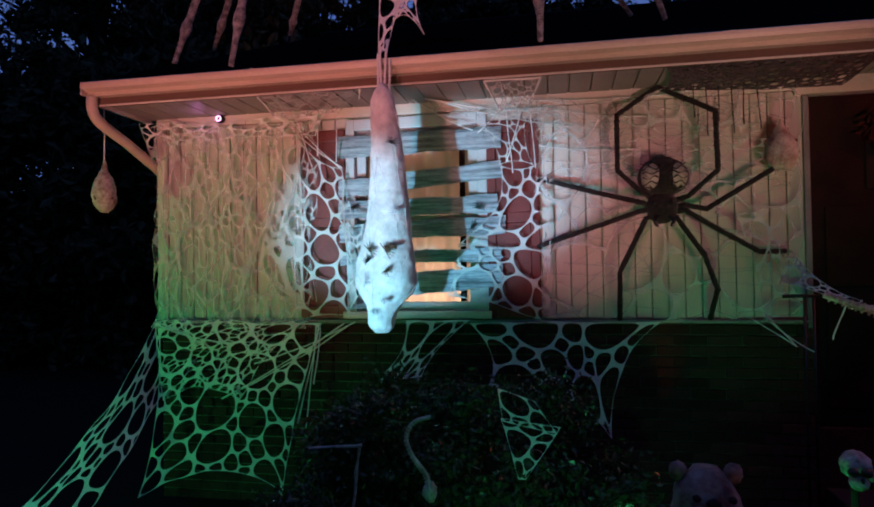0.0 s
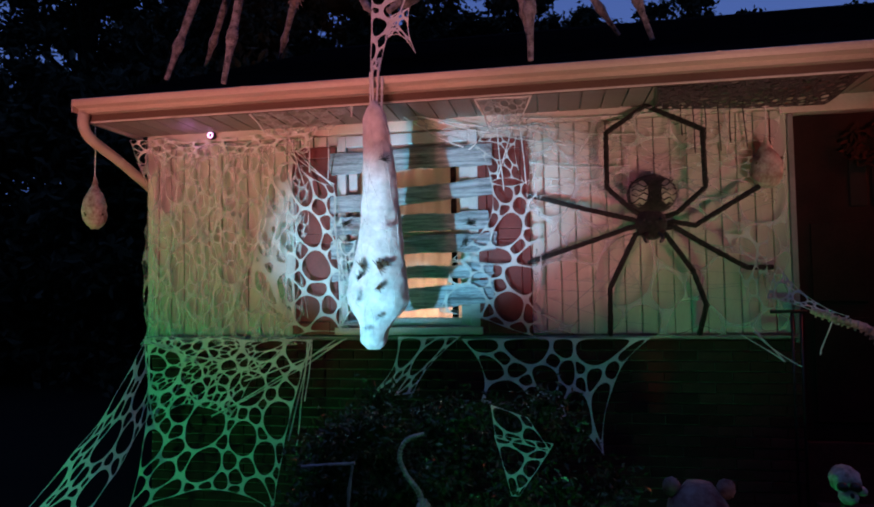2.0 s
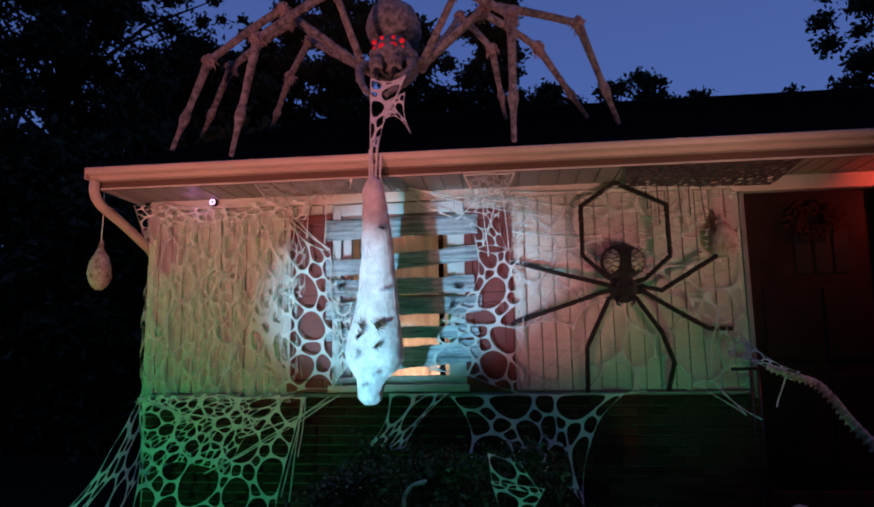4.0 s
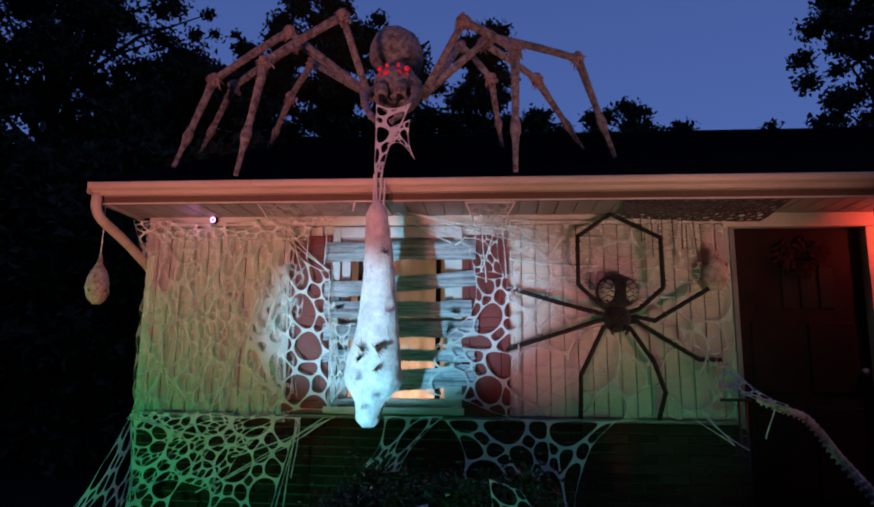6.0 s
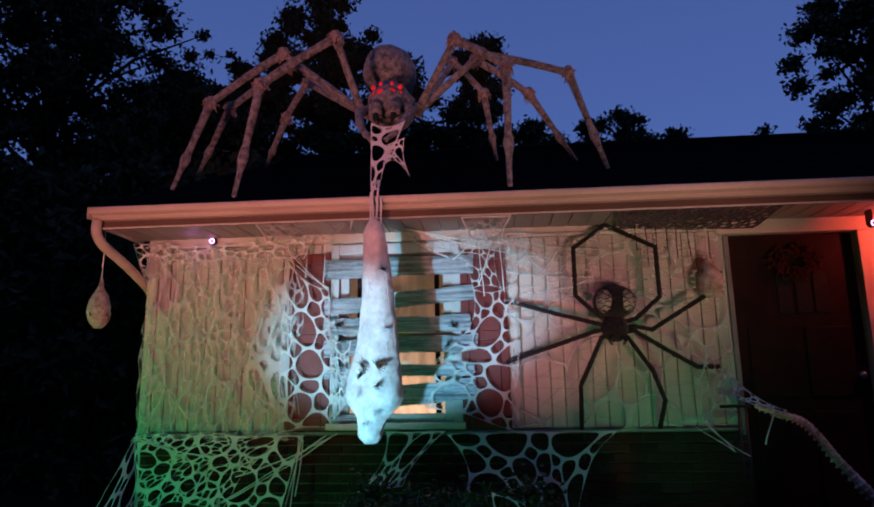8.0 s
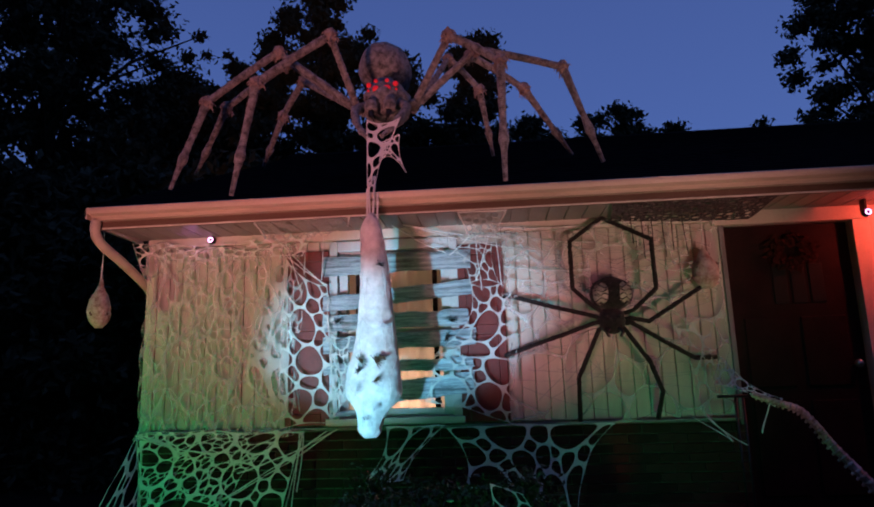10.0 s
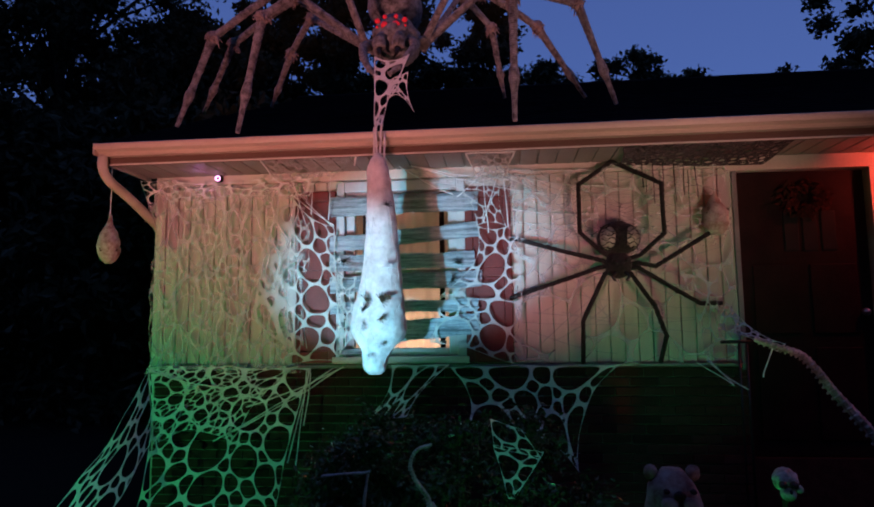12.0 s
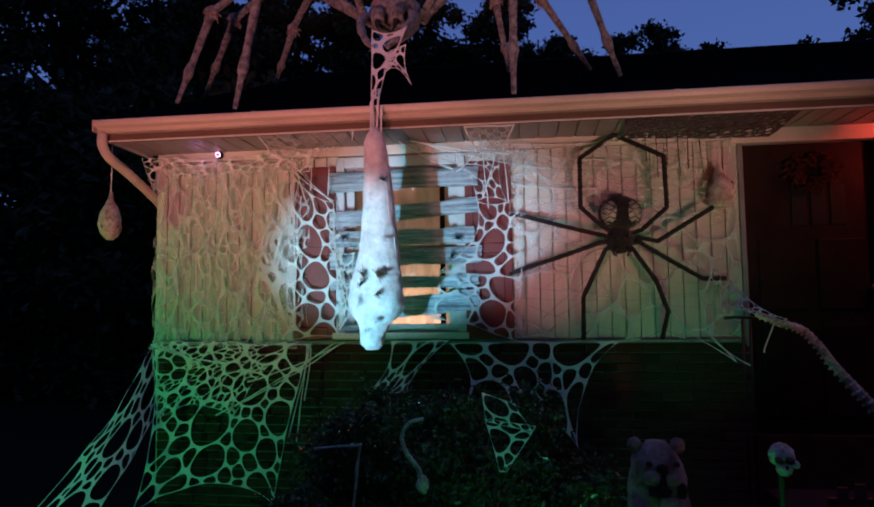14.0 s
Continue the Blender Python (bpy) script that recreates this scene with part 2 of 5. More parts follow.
def cells_of(w, h, gap, rng, spread=0.75):
    """Scattered centres in a w x h sheet, large holes first and small ones between them, and the cell round each, cut to the sheet."""
    pts = []
    for step, crowd in ((0.85, 1.3), (0.2, 3.0), (-0.45, 9.0), (-0.75, 12.0)):
        size = gap * (1 + spread * step)
        for _ in range(int(crowd * w * h / size ** 2) + 2):
            g = size * rng.uniform(0.85, 1.15)
            p = (rng.random() * w, rng.random() * h, g)
            if len(pts) < 700 and all((p[0] - q[0]) ** 2 + (p[1] - q[1]) ** 2 > ((g + q[2]) * 0.5) ** 2 for q in pts):
                pts.append(p)
    cells = []
    for i, p in enumerate(pts):
        poly = [(0, 0), (w, 0), (w, h), (0, h)]
        for j, q in enumerate(pts):
            if i == j or abs(p[0] - q[0]) + abs(p[1] - q[1]) > gap * 8:
                continue
            dx, dy = q[0] - p[0], q[1] - p[1]
            k = (dx * dx + dy * dy + (p[2] ** 2 - q[2] ** 2) * 0.27) / 2
            cut, m = [], len(poly)
            for a in range(m):
                u, v = poly[a], poly[(a + 1) % m]
                su = (u[0] - p[0]) * dx + (u[1] - p[1]) * dy - k
                sv = (v[0] - p[0]) * dx + (v[1] - p[1]) * dy - k
                if su <= 0:
                    cut.append(u)
                if (su < 0 < sv) or (sv < 0 < su):
                    t = su / (su - sv)
                    cut.append((u[0] + (v[0] - u[0]) * t, u[1] + (v[1] - u[1]) * t))
            poly = cut
            if len(poly) < 3:
                break
        if len(poly) >= 3:
            cells.append(poly)
    return cells


def hole_in(ring, strand, steps):
    """The rounded hole left in a stretched cell: thin strands along its sides, broad membrane at its corners."""
    o = np.array(ring)
    closed = np.vstack([o, o[:1]])
    arc = np.concatenate([[0], np.cumsum(np.linalg.norm(np.diff(closed, axis=0), axis=1))])
    at = np.linspace(0, arc[-1], 48, endpoint=False)
    s = np.stack([np.interp(at, arc, closed[:, k]) for k in (0, 1)], 1)
    mid = s.mean(0)
    for _ in range(steps):
        s = (np.roll(s, 1, 0) + s + np.roll(s, -1, 0)) / 3
    turn = np.arctan2(s[:, 1] - mid[1], s[:, 0] - mid[0])
    order = np.argsort(turn)
    want = np.arctan2(o[:, 1] - mid[1], o[:, 0] - mid[0])
    far = np.linalg.norm(o - mid, axis=1)
    r = np.interp(want, turn[order], np.linalg.norm(s - mid, axis=1)[order], period=2 * math.pi)
    k = np.min((far - strand) / np.maximum(r, 1e-6))
    k = max(0.12, min(k, 1.2))
    return mid + (o - mid) / np.maximum(far, 1e-6)[:, None] * np.minimum(r * k, far * 0.97)[:, None]


def web(name, corners, gap, strand, seed, label, bows=((0, 0, 0),) * 4, stretch=1.0, ripple=0.02, thick=0.004, round_steps=5, spread=0.75, mat=None, group="webs on the house", parent=None):
    """Netting over a four-sided patch. corners: bottom left, bottom right, top right, top left.
    bows: by how much the bottom, right, top and left edges bulge at their middle. stretch: height of the holes against their width."""
    rng = random.Random(seed)
    c = [Vector(q) for q in corners]
    b = [Vector(q) for q in bows]
    w = ((c[1] - c[0]).length + (c[2] - c[3]).length) / 2
    h = ((c[3] - c[0]).length + (c[2] - c[1]).length) / 2 / stretch

    def place(x, y):
        u, v = x / w, y / h
        bu, bv = 4 * u * (1 - u), 4 * v * (1 - v)
        bottom, top = c[0].lerp(c[1], u) + b[0] * bu, c[3].lerp(c[2], u) + b[2] * bu
        left, right = c[0].lerp(c[3], v) + b[3] * bv, c[1].lerp(c[2], v) + b[1] * bv
        flat = c[0].lerp(c[1], u).lerp(c[3].lerp(c[2], u), v)
        p = bottom.lerp(top, v) + left.lerp(right, u) - flat
        p.y += ripple * noise.noise(p * 3.1 + Vector((seed, 0, 0)))
        p.x += ripple * 0.7 * noise.noise(p * 4.0 + Vector((0, seed, 0)))
        p.z += ripple * 0.7 * noise.noise(p * 4.0 + Vector((0, 0, seed)))
        return p

    bm = bmesh.new()
    for poly in cells_of(w, h, gap, rng, spread):
        ring = []
        for a in range(len(poly)):
            u, v = poly[a], poly[(a + 1) % len(poly)]
            if (u[0] - v[0]) ** 2 + (u[1] - v[1]) ** 2 < 1e-8:
                continue
            ring += [(u[0] + (v[0] - u[0]) * k / 6, u[1] + (v[1] - u[1]) * k / 6) for k in range(6)]
        if len(ring) < 8:
            continue
        o = np.array(ring)
        inner = hole_in(ring, strand * rng.uniform(0.7, 1.5), round_steps * 3)
        vo = [bm.verts.new(place(*q)) for q in o]
        vi = [bm.verts.new(place(*q)) for q in inner]
        for a in range(len(vo)):
            z = (a + 1) % len(vo)
            bm.faces.new((vo[a], vo[z], vi[z], vi[a]))
    bmesh.ops.remove_doubles(bm, verts=bm.verts, dist=0.0004)
    bmesh.ops.recalc_face_normals(bm, faces=bm.faces)
    ob = part("netting", bm, mat or WEB, parent) if parent else thing(name, bm, mat or WEB, label, "spider web", group)
    sol = ob.modifiers.new("thickness", "SOLIDIFY")
    sol.thickness, sol.offset = thick, 0
    return ob


def strands(name, lines, radius, label, mat=None, sag=0.0, group="webs on the house", category="spider web", piece="string"):
    """A bundle of strings, each one a part."""
    ob = holder(name, lines[0][0], label, category, group)
    for a, z in lines:
        a, z = Vector(a), Vector(z)
        pts = []
        for k in range(9):
            t = k / 8
            p = a.lerp(z, t)
            p.z -= sag * 4 * t * (1 - t)
            p += Vector((noise.noise(p * 5), noise.noise(p * 5 + Vector((9, 0, 0))), noise.noise(p * 5 + Vector((0, 9, 0))))) * 0.008 * (0 < k < 8)
            pts.append(p)
        part(piece, tube(bmesh.new(), pts, [radius * (1.1 + abs(k - 4) * 0.1) * random.uniform(0.8, 1.15) for k in range(9)], 6), mat or WEB, ob)
    return ob


# ---- the house ----
WY, SB, FLOOR = 4.56, 1.04, -0.25

ground = bmesh.new()
bmesh.ops.create_grid(ground, x_segments=60, y_segments=60, size=150)
for v in ground.verts:
    v.co.z = FLOOR - 0.01 + (0.12 * noise.noise(v.co * 0.05) if v.co.length > 14 else 0)
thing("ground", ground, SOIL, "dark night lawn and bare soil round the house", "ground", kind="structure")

wall = bmesh.new()
for b in ((-2.76, -1.30, 1.02, 2.56), (-0.30, 1.70, 1.02, 2.56), (-1.30, -0.30, 1.02, 1.08), (-1.30, -0.30, 2.46, 2.56), (-2.76, 1.70, -0.3, 1.02),
          (1.70, 2.64, 2.45, 2.56), (2.64, 6.5, 0.38, 2.56)):
    box(wall, b[0], b[1], WY + 0.026, WY + 0.18, b[2], b[3])
wall_front = thing("wall_front", wall, SIDING, "cream vertical board siding above a dark brick base", "wall", kind="structure")
thing("wall_base", boxed(1.70, 6.5, WY + 0.03, WY + 0.18, -0.3, 0.38), BRICK, "dark brick base under the door", "wall", kind="structure")
wl_side = boxed(-2.76, -2.60, WY + 0.18, 13.0, -0.3, 2.56)
thing("wall_side", wl_side, SIDING, "cream side wall of the house in shadow", "wall", kind="structure")
thing("wall_back", boxed(-2.6, 6.5, 12.8, 13.0, -0.3, 2.56), SIDING, "plain back wall of the house", "wall", kind="structure")
thing("wall_end", boxed(6.5, 6.7, WY, 13.0, -0.3, 2.56), SIDING, "plain end wall of the house", "wall", kind="structure")

# siding boards with grooves between them
STEP = 0.1016


def board_mesh(z0, z1, width):
    bm = box(bmesh.new(), 0.004, width - 0.004, WY, WY + 0.024, z0, z1, 0.003)
    return mesh_of("siding_board", bm, SIDING)


full_board = board_mesh(SB + 0.02, 2.47, STEP)


def lay(me, x, parent, name):
    ob = new(name, me)
    ob.parent = parent
    ob.location.x = x
    return ob


x = -2.70
while x < 1.62:
    if x + STEP < -1.29 or x > -0.32:
        lay(full_board, x, wall_front, "siding_board")
    x += STEP
x = 2.74
while x < 3.9:
    lay(full_board, x, wall_front, "siding_board")
    x += STEP

trims = (
    ("corner_board", (-2.785, -2.70, WY - 0.012, WY + 0.03, SB, 2.50)),
    ("door_side_trim", (1.665, 1.70, WY - 0.02, WY + 0.03, SB - 0.04, 2.44)),
    ("bottom_ledge", (-2.785, 1.70, WY - 0.03, WY + 0.03, SB - 0.012, SB + 0.010)),
    ("frieze_board", (-2.785, 1.62, WY - 0.018, WY + 0.03, 2.475, 2.556)),
    ("door_head_trim", (1.62, 2.74, WY - 0.022, WY + 0.03, 2.445, 2.556)),
    ("door_side_trim", (2.62, 2.74, WY - 0.02, WY + 0.03, 0.36, 2.443)),
)
for nm, b in trims:
    part(nm, boxed(*b, bevel=0.004), GREYTRIM if b[0] == 1.665 or nm == "bottom_ledge" else TRIM, wall_front)

# soffit with grooved panels, fascia, gutter, roof
soffit = thing("soffit", boxed(-2.86, 6.6, 4.06, WY + 0.02, 2.558, 2.575), SOFFIT, "grooved beige soffit panels under the eave", "soffit", kind="structure")
panel_me = mesh_of("soffit_panel", box(bmesh.new(), 0.0, 0.127, 4.064, WY - 0.001, 2.546, 2.556, 0.003), SOFFIT)
sx = -2.85
while sx < 6.4:
    lay(panel_me, sx, soffit, "soffit_panel")
    sx += 0.135
fascia = boxed(-2.87, 6.6, 4.04, 4.062, 2.53, 2.675)
fascia_board = thing("fascia", fascia, SHADED_FASCIA, "fascia board behind the gutter, coloured brown for the shade there", "fascia", kind="structure")
part("drip_strip", boxed(-2.87, 6.6, 4.030, 4.039, 2.528, 2.540, bevel=0.002), TRIM, fascia_board, "thin cream strip along the lower edge")
thing("gable_board", boxed(-2.89, -2.865, 4.04, 4.6, 2.53, 2.675), TRIM, "cream end board of the eave", "fascia", kind="structure")

gutter = holder("gutter", (0, 4.0, 2.6), "beige metal rain gutter along the eave with a rolled lip", "gutter", kind="structure")
prof = [(4.035, 2.668), (4.035, 2.586), (3.985, 2.586), (3.986, 2.594), (3.986, 2.614), (3.940, 2.626), (3.930, 2.646), (3.928, 2.664), (3.940, 2.671), (3.952, 2.666),
        (3.948, 2.650), (3.955, 2.636), (3.992, 2.622), (3.994, 2.598), (3.998, 2.594), (4.025, 2.594), (4.025, 2.668)]
gbm = bmesh.new()
ends = [[gbm.verts.new((gx, py, pz)) for py, pz in prof] for gx in (-2.915, -1.2, 0.6, 2.4, 6.6)]
for e0, e1 in zip(ends, ends[1:]):
    for k in range(len(prof)):
        gbm.faces.new((e0[k], e0[(k + 1) % len(prof)], e1[(k + 1) % len(prof)], e1[k]))
gbm.faces.new(ends[0])
gbm.faces.new(ends[-1][::-1])
bmesh.ops.recalc_face_normals(gbm, faces=gbm.faces)
part("trough", gbm, GUTTER, gutter)
part("end_cap", boxed(-2.924, -2.914, 3.932, 4.036, 2.586, 2.670, bevel=0.002), GUTTER, gutter)
for jx in (-1.72, 1.1, 3.3):
    part("seam_strap", boxed(jx, jx + 0.03, 3.9255, 3.932, 2.644, 2.669, bevel=0.001), GUTTER, gutter)
part("drip_edge", boxed(-2.9, 6.6, 4.0, 4.12, 2.664, 2.672), GUTTER, gutter)
dp = smooth_line([(-2.885, 4.0, 2.59), (-2.885, 4.0, 2.50), (-2.865, 4.05, 2.42), (-2.835, 4.25, 2.33), (-2.825, 4.48, 2.235), (-2.822, 4.66, 2.15), (-2.82, 4.72, 2.02), (-2.82, 4.72, 1.0), (-2.82, 4.72, FLOOR)], 5)
part("downspout_elbow", tube(bmesh.new(), dp, 0.036, 12), GUTTER, gutter, "", True)

# roof: courses of dark shingles
SLOPE, RY = 0.428, 8.55
roof = bmesh.new()
n_rows = 36
run = (RY - 4.0) / n_rows
for r in range(n_rows):
    y0, y1 = 4.0 + r * run, 4.0 + (r + 1) * run + 0.02
    za, zb = 2.675 + SLOPE * (y0 - 3.98) + 0.012, 2.675 + SLOPE * (y1 - 3.98) + 0.002
    sx = -2.93 - (r % 2) * 0.15
    while sx < 7.0:
        e = min(sx + 0.326, 7.0)
        a0 = max(sx + 0.004, -2.93)
        if e > a0:
            j = random.uniform(-0.004, 0.004)
            vs = [roof.verts.new(q) for q in ((a0, y0 + j, za), (e, y0 + j, za), (e, y1, zb), (a0, y1, zb), (a0, y0 + j, za - 0.014), (e, y0 + j, za - 0.014))]
            roof.faces.new(vs[:4])
            roof.faces.new((vs[4], vs[5], vs[1], vs[0]))
        sx += 0.33
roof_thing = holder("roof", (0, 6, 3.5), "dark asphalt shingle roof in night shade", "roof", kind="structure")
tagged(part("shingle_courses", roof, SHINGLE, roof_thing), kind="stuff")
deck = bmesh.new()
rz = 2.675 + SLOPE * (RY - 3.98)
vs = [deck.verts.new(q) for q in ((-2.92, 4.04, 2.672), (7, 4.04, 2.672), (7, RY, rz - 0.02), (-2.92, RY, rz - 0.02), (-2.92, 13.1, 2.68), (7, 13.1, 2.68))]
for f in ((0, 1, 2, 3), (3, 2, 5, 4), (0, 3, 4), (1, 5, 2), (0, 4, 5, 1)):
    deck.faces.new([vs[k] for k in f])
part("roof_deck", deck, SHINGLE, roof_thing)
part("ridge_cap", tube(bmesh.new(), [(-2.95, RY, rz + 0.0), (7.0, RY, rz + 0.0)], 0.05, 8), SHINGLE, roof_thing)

# window between the shutters
win = holder("window_1", (-0.8, WY, 1.75), "white vinyl window lit orange from inside, boarded over", "window", kind="structure")
for nm, b in (("window_frame", (-1.30, -1.235, WY - 0.02, WY + 0.12, 1.08, 2.46)), ("window_frame", (-0.365, -0.30, WY - 0.02, WY + 0.12, 1.08, 2.46)),
              ("window_frame", (-1.235, -0.365, WY - 0.02, WY + 0.12, 2.38, 2.46)), ("window_sill", (-1.32, -0.28, WY - 0.05, WY + 0.12, 1.058, 1.11)),
              ("sash_stile", (-1.235, -1.165, WY + 0.03, WY + 0.09, 1.11, 2.38)), ("sash_stile", (-0.435, -0.365, WY + 0.03, WY + 0.09, 1.11, 2.38)),
              ("sash_rail", (-1.165, -0.435, WY + 0.03, WY + 0.09, 1.11, 1.17)), ("sash_rail", (-1.165, -0.435, WY + 0.03, WY + 0.09, 2.31, 2.38)),
              ("meeting_rail", (-1.165, -0.435, WY + 0.03, WY + 0.085, 1.72, 1.77))):
    part(nm, boxed(*b, bevel=0.005), TRIM if nm == "window_sill" else VINYL, win)
for z0, z1 in ((1.17, 1.72), (1.77, 2.31)):
    pane = part("pane", boxed(-1.165, -0.435, WY + 0.055, WY + 0.06, z0, z1), GLASS, win)
    pane.visible_shadow = False
for bx in (-1.10, -0.49):
    part("inner_post", boxed(bx - 0.018, bx + 0.018, WY + 0.11, WY + 0.15, 1.11, 2.40), DOOR, win, "dark strip inside the window")
part("latch", boxed(-0.51, -0.455, WY + 0.02, WY + 0.03, 1.20, 1.225, bevel=0.003), PLASTIC, win, "small black latch")
cur = bmesh.new()
cols = [[cur.verts.new((cx, WY + 0.30 + 0.02 * math.sin(cx * 45), cz)) for cz in (1.0, 1.5, 2.0, 2.5)] for cx in np.linspace(-1.45, -0.15, 90)]
for c0, c1 in zip(cols, cols[1:]):
    for k in range(3):
        cur.faces.new((c0[k], c1[k], c1[k + 1], c0[k + 1]))
cm = CURTAIN.node_tree
tr, mx = cm.nodes.new("ShaderNodeBsdfTranslucent"), cm.nodes.new("ShaderNodeMixShader")
tr.inputs[0].default_value = (0.85, 0.68, 0.56, 1)
mx.inputs[0].default_value = 0.6
cm.links.new(cm.nodes["Principled BSDF"].outputs[0], mx.inputs[1])
cm.links.new(tr.outputs[0], mx.inputs[2])
cm.links.new(mx.outputs[0], cm.nodes["Material Output"].inputs[0])
thing("curtain", cur, CURTAIN, "peach curtain glowing with warm room light", "curtain", smooth=True)
room = bmesh.new()
for b in ((-2.6, -2.5, 4.75, 7.6, -0.2, 2.5), (1.0, 1.1, 4.75, 7.6, -0.2, 2.5), (-2.6, 1.1, 7.5, 7.6, -0.2, 2.5), (-2.6, 1.1, 4.75, 7.6, 2.5, 2.54), (-2.6, 1.1, 4.75, 7.6, -0.2, -0.1)):
    box(room, *b)
thing("room_walls", room, CURTAIN, "plain room behind the boarded window", "wall", kind="structure")

# shutters
for sx0, sx1 in ((-1.64, -1.30), (-0.30, 0.05)):
    sh = holder("shutter", ((sx0 + sx1) / 2, WY - 0.02, 1.73), "maroon painted wooden window shutter with raised panels", "shutter", "window shutters")
    for nm, b in (("stile", (sx0, sx0 + 0.06, WY - 0.032, WY - 0.003, 1.062, 2.39)), ("stile", (sx1 - 0.06, sx1, WY - 0.032, WY - 0.003, 1.062, 2.39)),
                  ("rail", (sx0 + 0.06, sx1 - 0.06, WY - 0.031, WY - 0.003, 1.062, 1.15)), ("rail", (sx0 + 0.06, sx1 - 0.06, WY - 0.031, WY - 0.003, 1.70, 1.77)),
                  ("rail", (sx0 + 0.06, sx1 - 0.06, WY - 0.031, WY - 0.003, 2.31, 2.39)),
                  ("panel", (sx0 + 0.06, sx1 - 0.06, WY - 0.022, WY - 0.006, 1.15, 1.70)), ("panel", (sx0 + 0.06, sx1 - 0.06, WY - 0.022, WY - 0.006, 1.77, 2.31))):
        part(nm, boxed(*b, bevel=0.006), SHUTTER, sh)


# boards nailed over the window
def board(xa, xb, za, zb, width, y, seed):
    rng = random.Random(seed)
    bm = bmesh.new()
    n, m = 44, 7
    grid = []
    f1, f2 = rng.random() * 9, rng.random() * 9
    for i in range(n + 1):
        t = i / n
        px, pz = xa + (xb - xa) * t, za + (zb - za) * t
        up = width / 2 * (1 + 0.22 * noise.noise(Vector((px * 5, f1, 0))) + 0.07 * noise.noise(Vector((px * 22, f1, 3))))
        dn = width / 2 * (1 + 0.22 * noise.noise(Vector((px * 5, f2, 5))) + 0.07 * noise.noise(Vector((px * 22, f2, 8))))
        row = []
        for j in range(m + 1):
            s = j / m
            ex = 0.02 * noise.noise(Vector((s * 9, f1, f2 + (i > n / 2) * 4))) if i in (0, n) else 0
            row.append((px + ex, pz - dn + (up + dn) * s, 0.004 * noise.noise(Vector((px * 4, s * 14, f1))) + 0.005 * (abs(s - 0.5) * 2) ** 4))
        grid.append(row)
    front = [[bm.verts.new((q[0], y + q[2], q[1])) for q in row] for row in grid]
    back = [[bm.verts.new((row[0][0], y + 0.024, row[0][1])), bm.verts.new((row[m][0], y + 0.024, row[m][1]))] for row in grid]
    for i in range(n):
        for j in range(m):
            bm.faces.new((front[i][j], front[i + 1][j], front[i + 1][j + 1], front[i][j + 1]))
        bm.faces.new((front[i][m], front[i + 1][m], back[i + 1][1], back[i][1]))
        bm.faces.new((back[i][0], back[i + 1][0], front[i + 1][0], front[i][0]))
        bm.faces.new((back[i][1], back[i + 1][1], back[i + 1][0], back[i][0]))
    for i in (0, n):
        bm.faces.new([front[i][j] for j in range(m + 1)] + [back[i][1], back[i][0]])
    bmesh.ops.recalc_face_normals(bm, faces=bm.faces)
    ob = thing("weathered_plank", bm, PLANK, "rough grey weathered plank nailed across the window", "plank", "planks across the window", smooth=False)
    return ob


for k, row in enumerate(((-1.34, -0.20, 2.258, 2.275, 0.145, 4.502), (-1.34, -0.20, 1.965, 2.06, 0.115, 4.498), (-1.34, -0.23, 1.82, 1.832, 0.125, 4.502),
                         (-1.33, -0.18, 1.65, 1.69, 0.12, 4.498), (-1.33, -0.21, 1.475, 1.49, 0.09, 4.502), (-1.02, -0.20, 1.275, 1.35, 0.155, 4.494), (-1.27, -0.98, 1.14, 1.165, 0.035, 4.504))):
    board(*row, seed=k + 3)

# door, porch
door = holder("door_1", (2.16, WY, 0.4), "dark closed front door with a narrow window and wreath", "door", kind="structure")
part("door_leaf", boxed(1.705, 2.615, WY + 0.06, WY + 0.105, 0.385, 2.44, bevel=0.004), DOOR, door)
for px0, px1, pz0, pz1 in ((1.80, 2.12, 0.5, 1.15), (2.20, 2.52, 0.5, 1.15), (1.80, 2.12, 1.25, 1.75), (2.20, 2.52, 1.25, 1.75)):
    part("door_panel", boxed(px0, px1, WY + 0.05, WY + 0.062, pz0, pz1, bevel=0.005), DOOR, door)
for k in range(3):
    part("pane", boxed(2.04 + k * 0.13, 2.14 + k * 0.13, WY + 0.052, WY + 0.064, 1.85, 2.14, bevel=0.003), PLASTIC, door, "dark glass pane")
knob = blob(bmesh.new(), (2.55, WY + 0.03, 1.40), (0.03, 0.03, 0.03), 2)
part("door_handle", knob, CHROME, door, "metal knob")
wreath = bmesh.new()
for k in range(260):
    a = random.random() * 6.283
    rr = 0.13 + random.gauss(0, 0.03)
    p = Vector((2.19 + rr * math.cos(a), WY + 0.03 + random.uniform(-0.03, 0.02), 2.23 + rr * 0.75 * math.sin(a)))
    d = Vector((random.gauss(0, 1), random.gauss(0, 0.5), random.gauss(0, 1))).normalized() * 0.035
    s = Vector((d.z, 0, -d.x)) * 0.35
    wreath.faces.new([wreath.verts.new(q) for q in (p - d, p + s, p + d, p - s)])
thing("wreath", wreath, DRY, "dark leafy wreath hung on the door", "wreath")
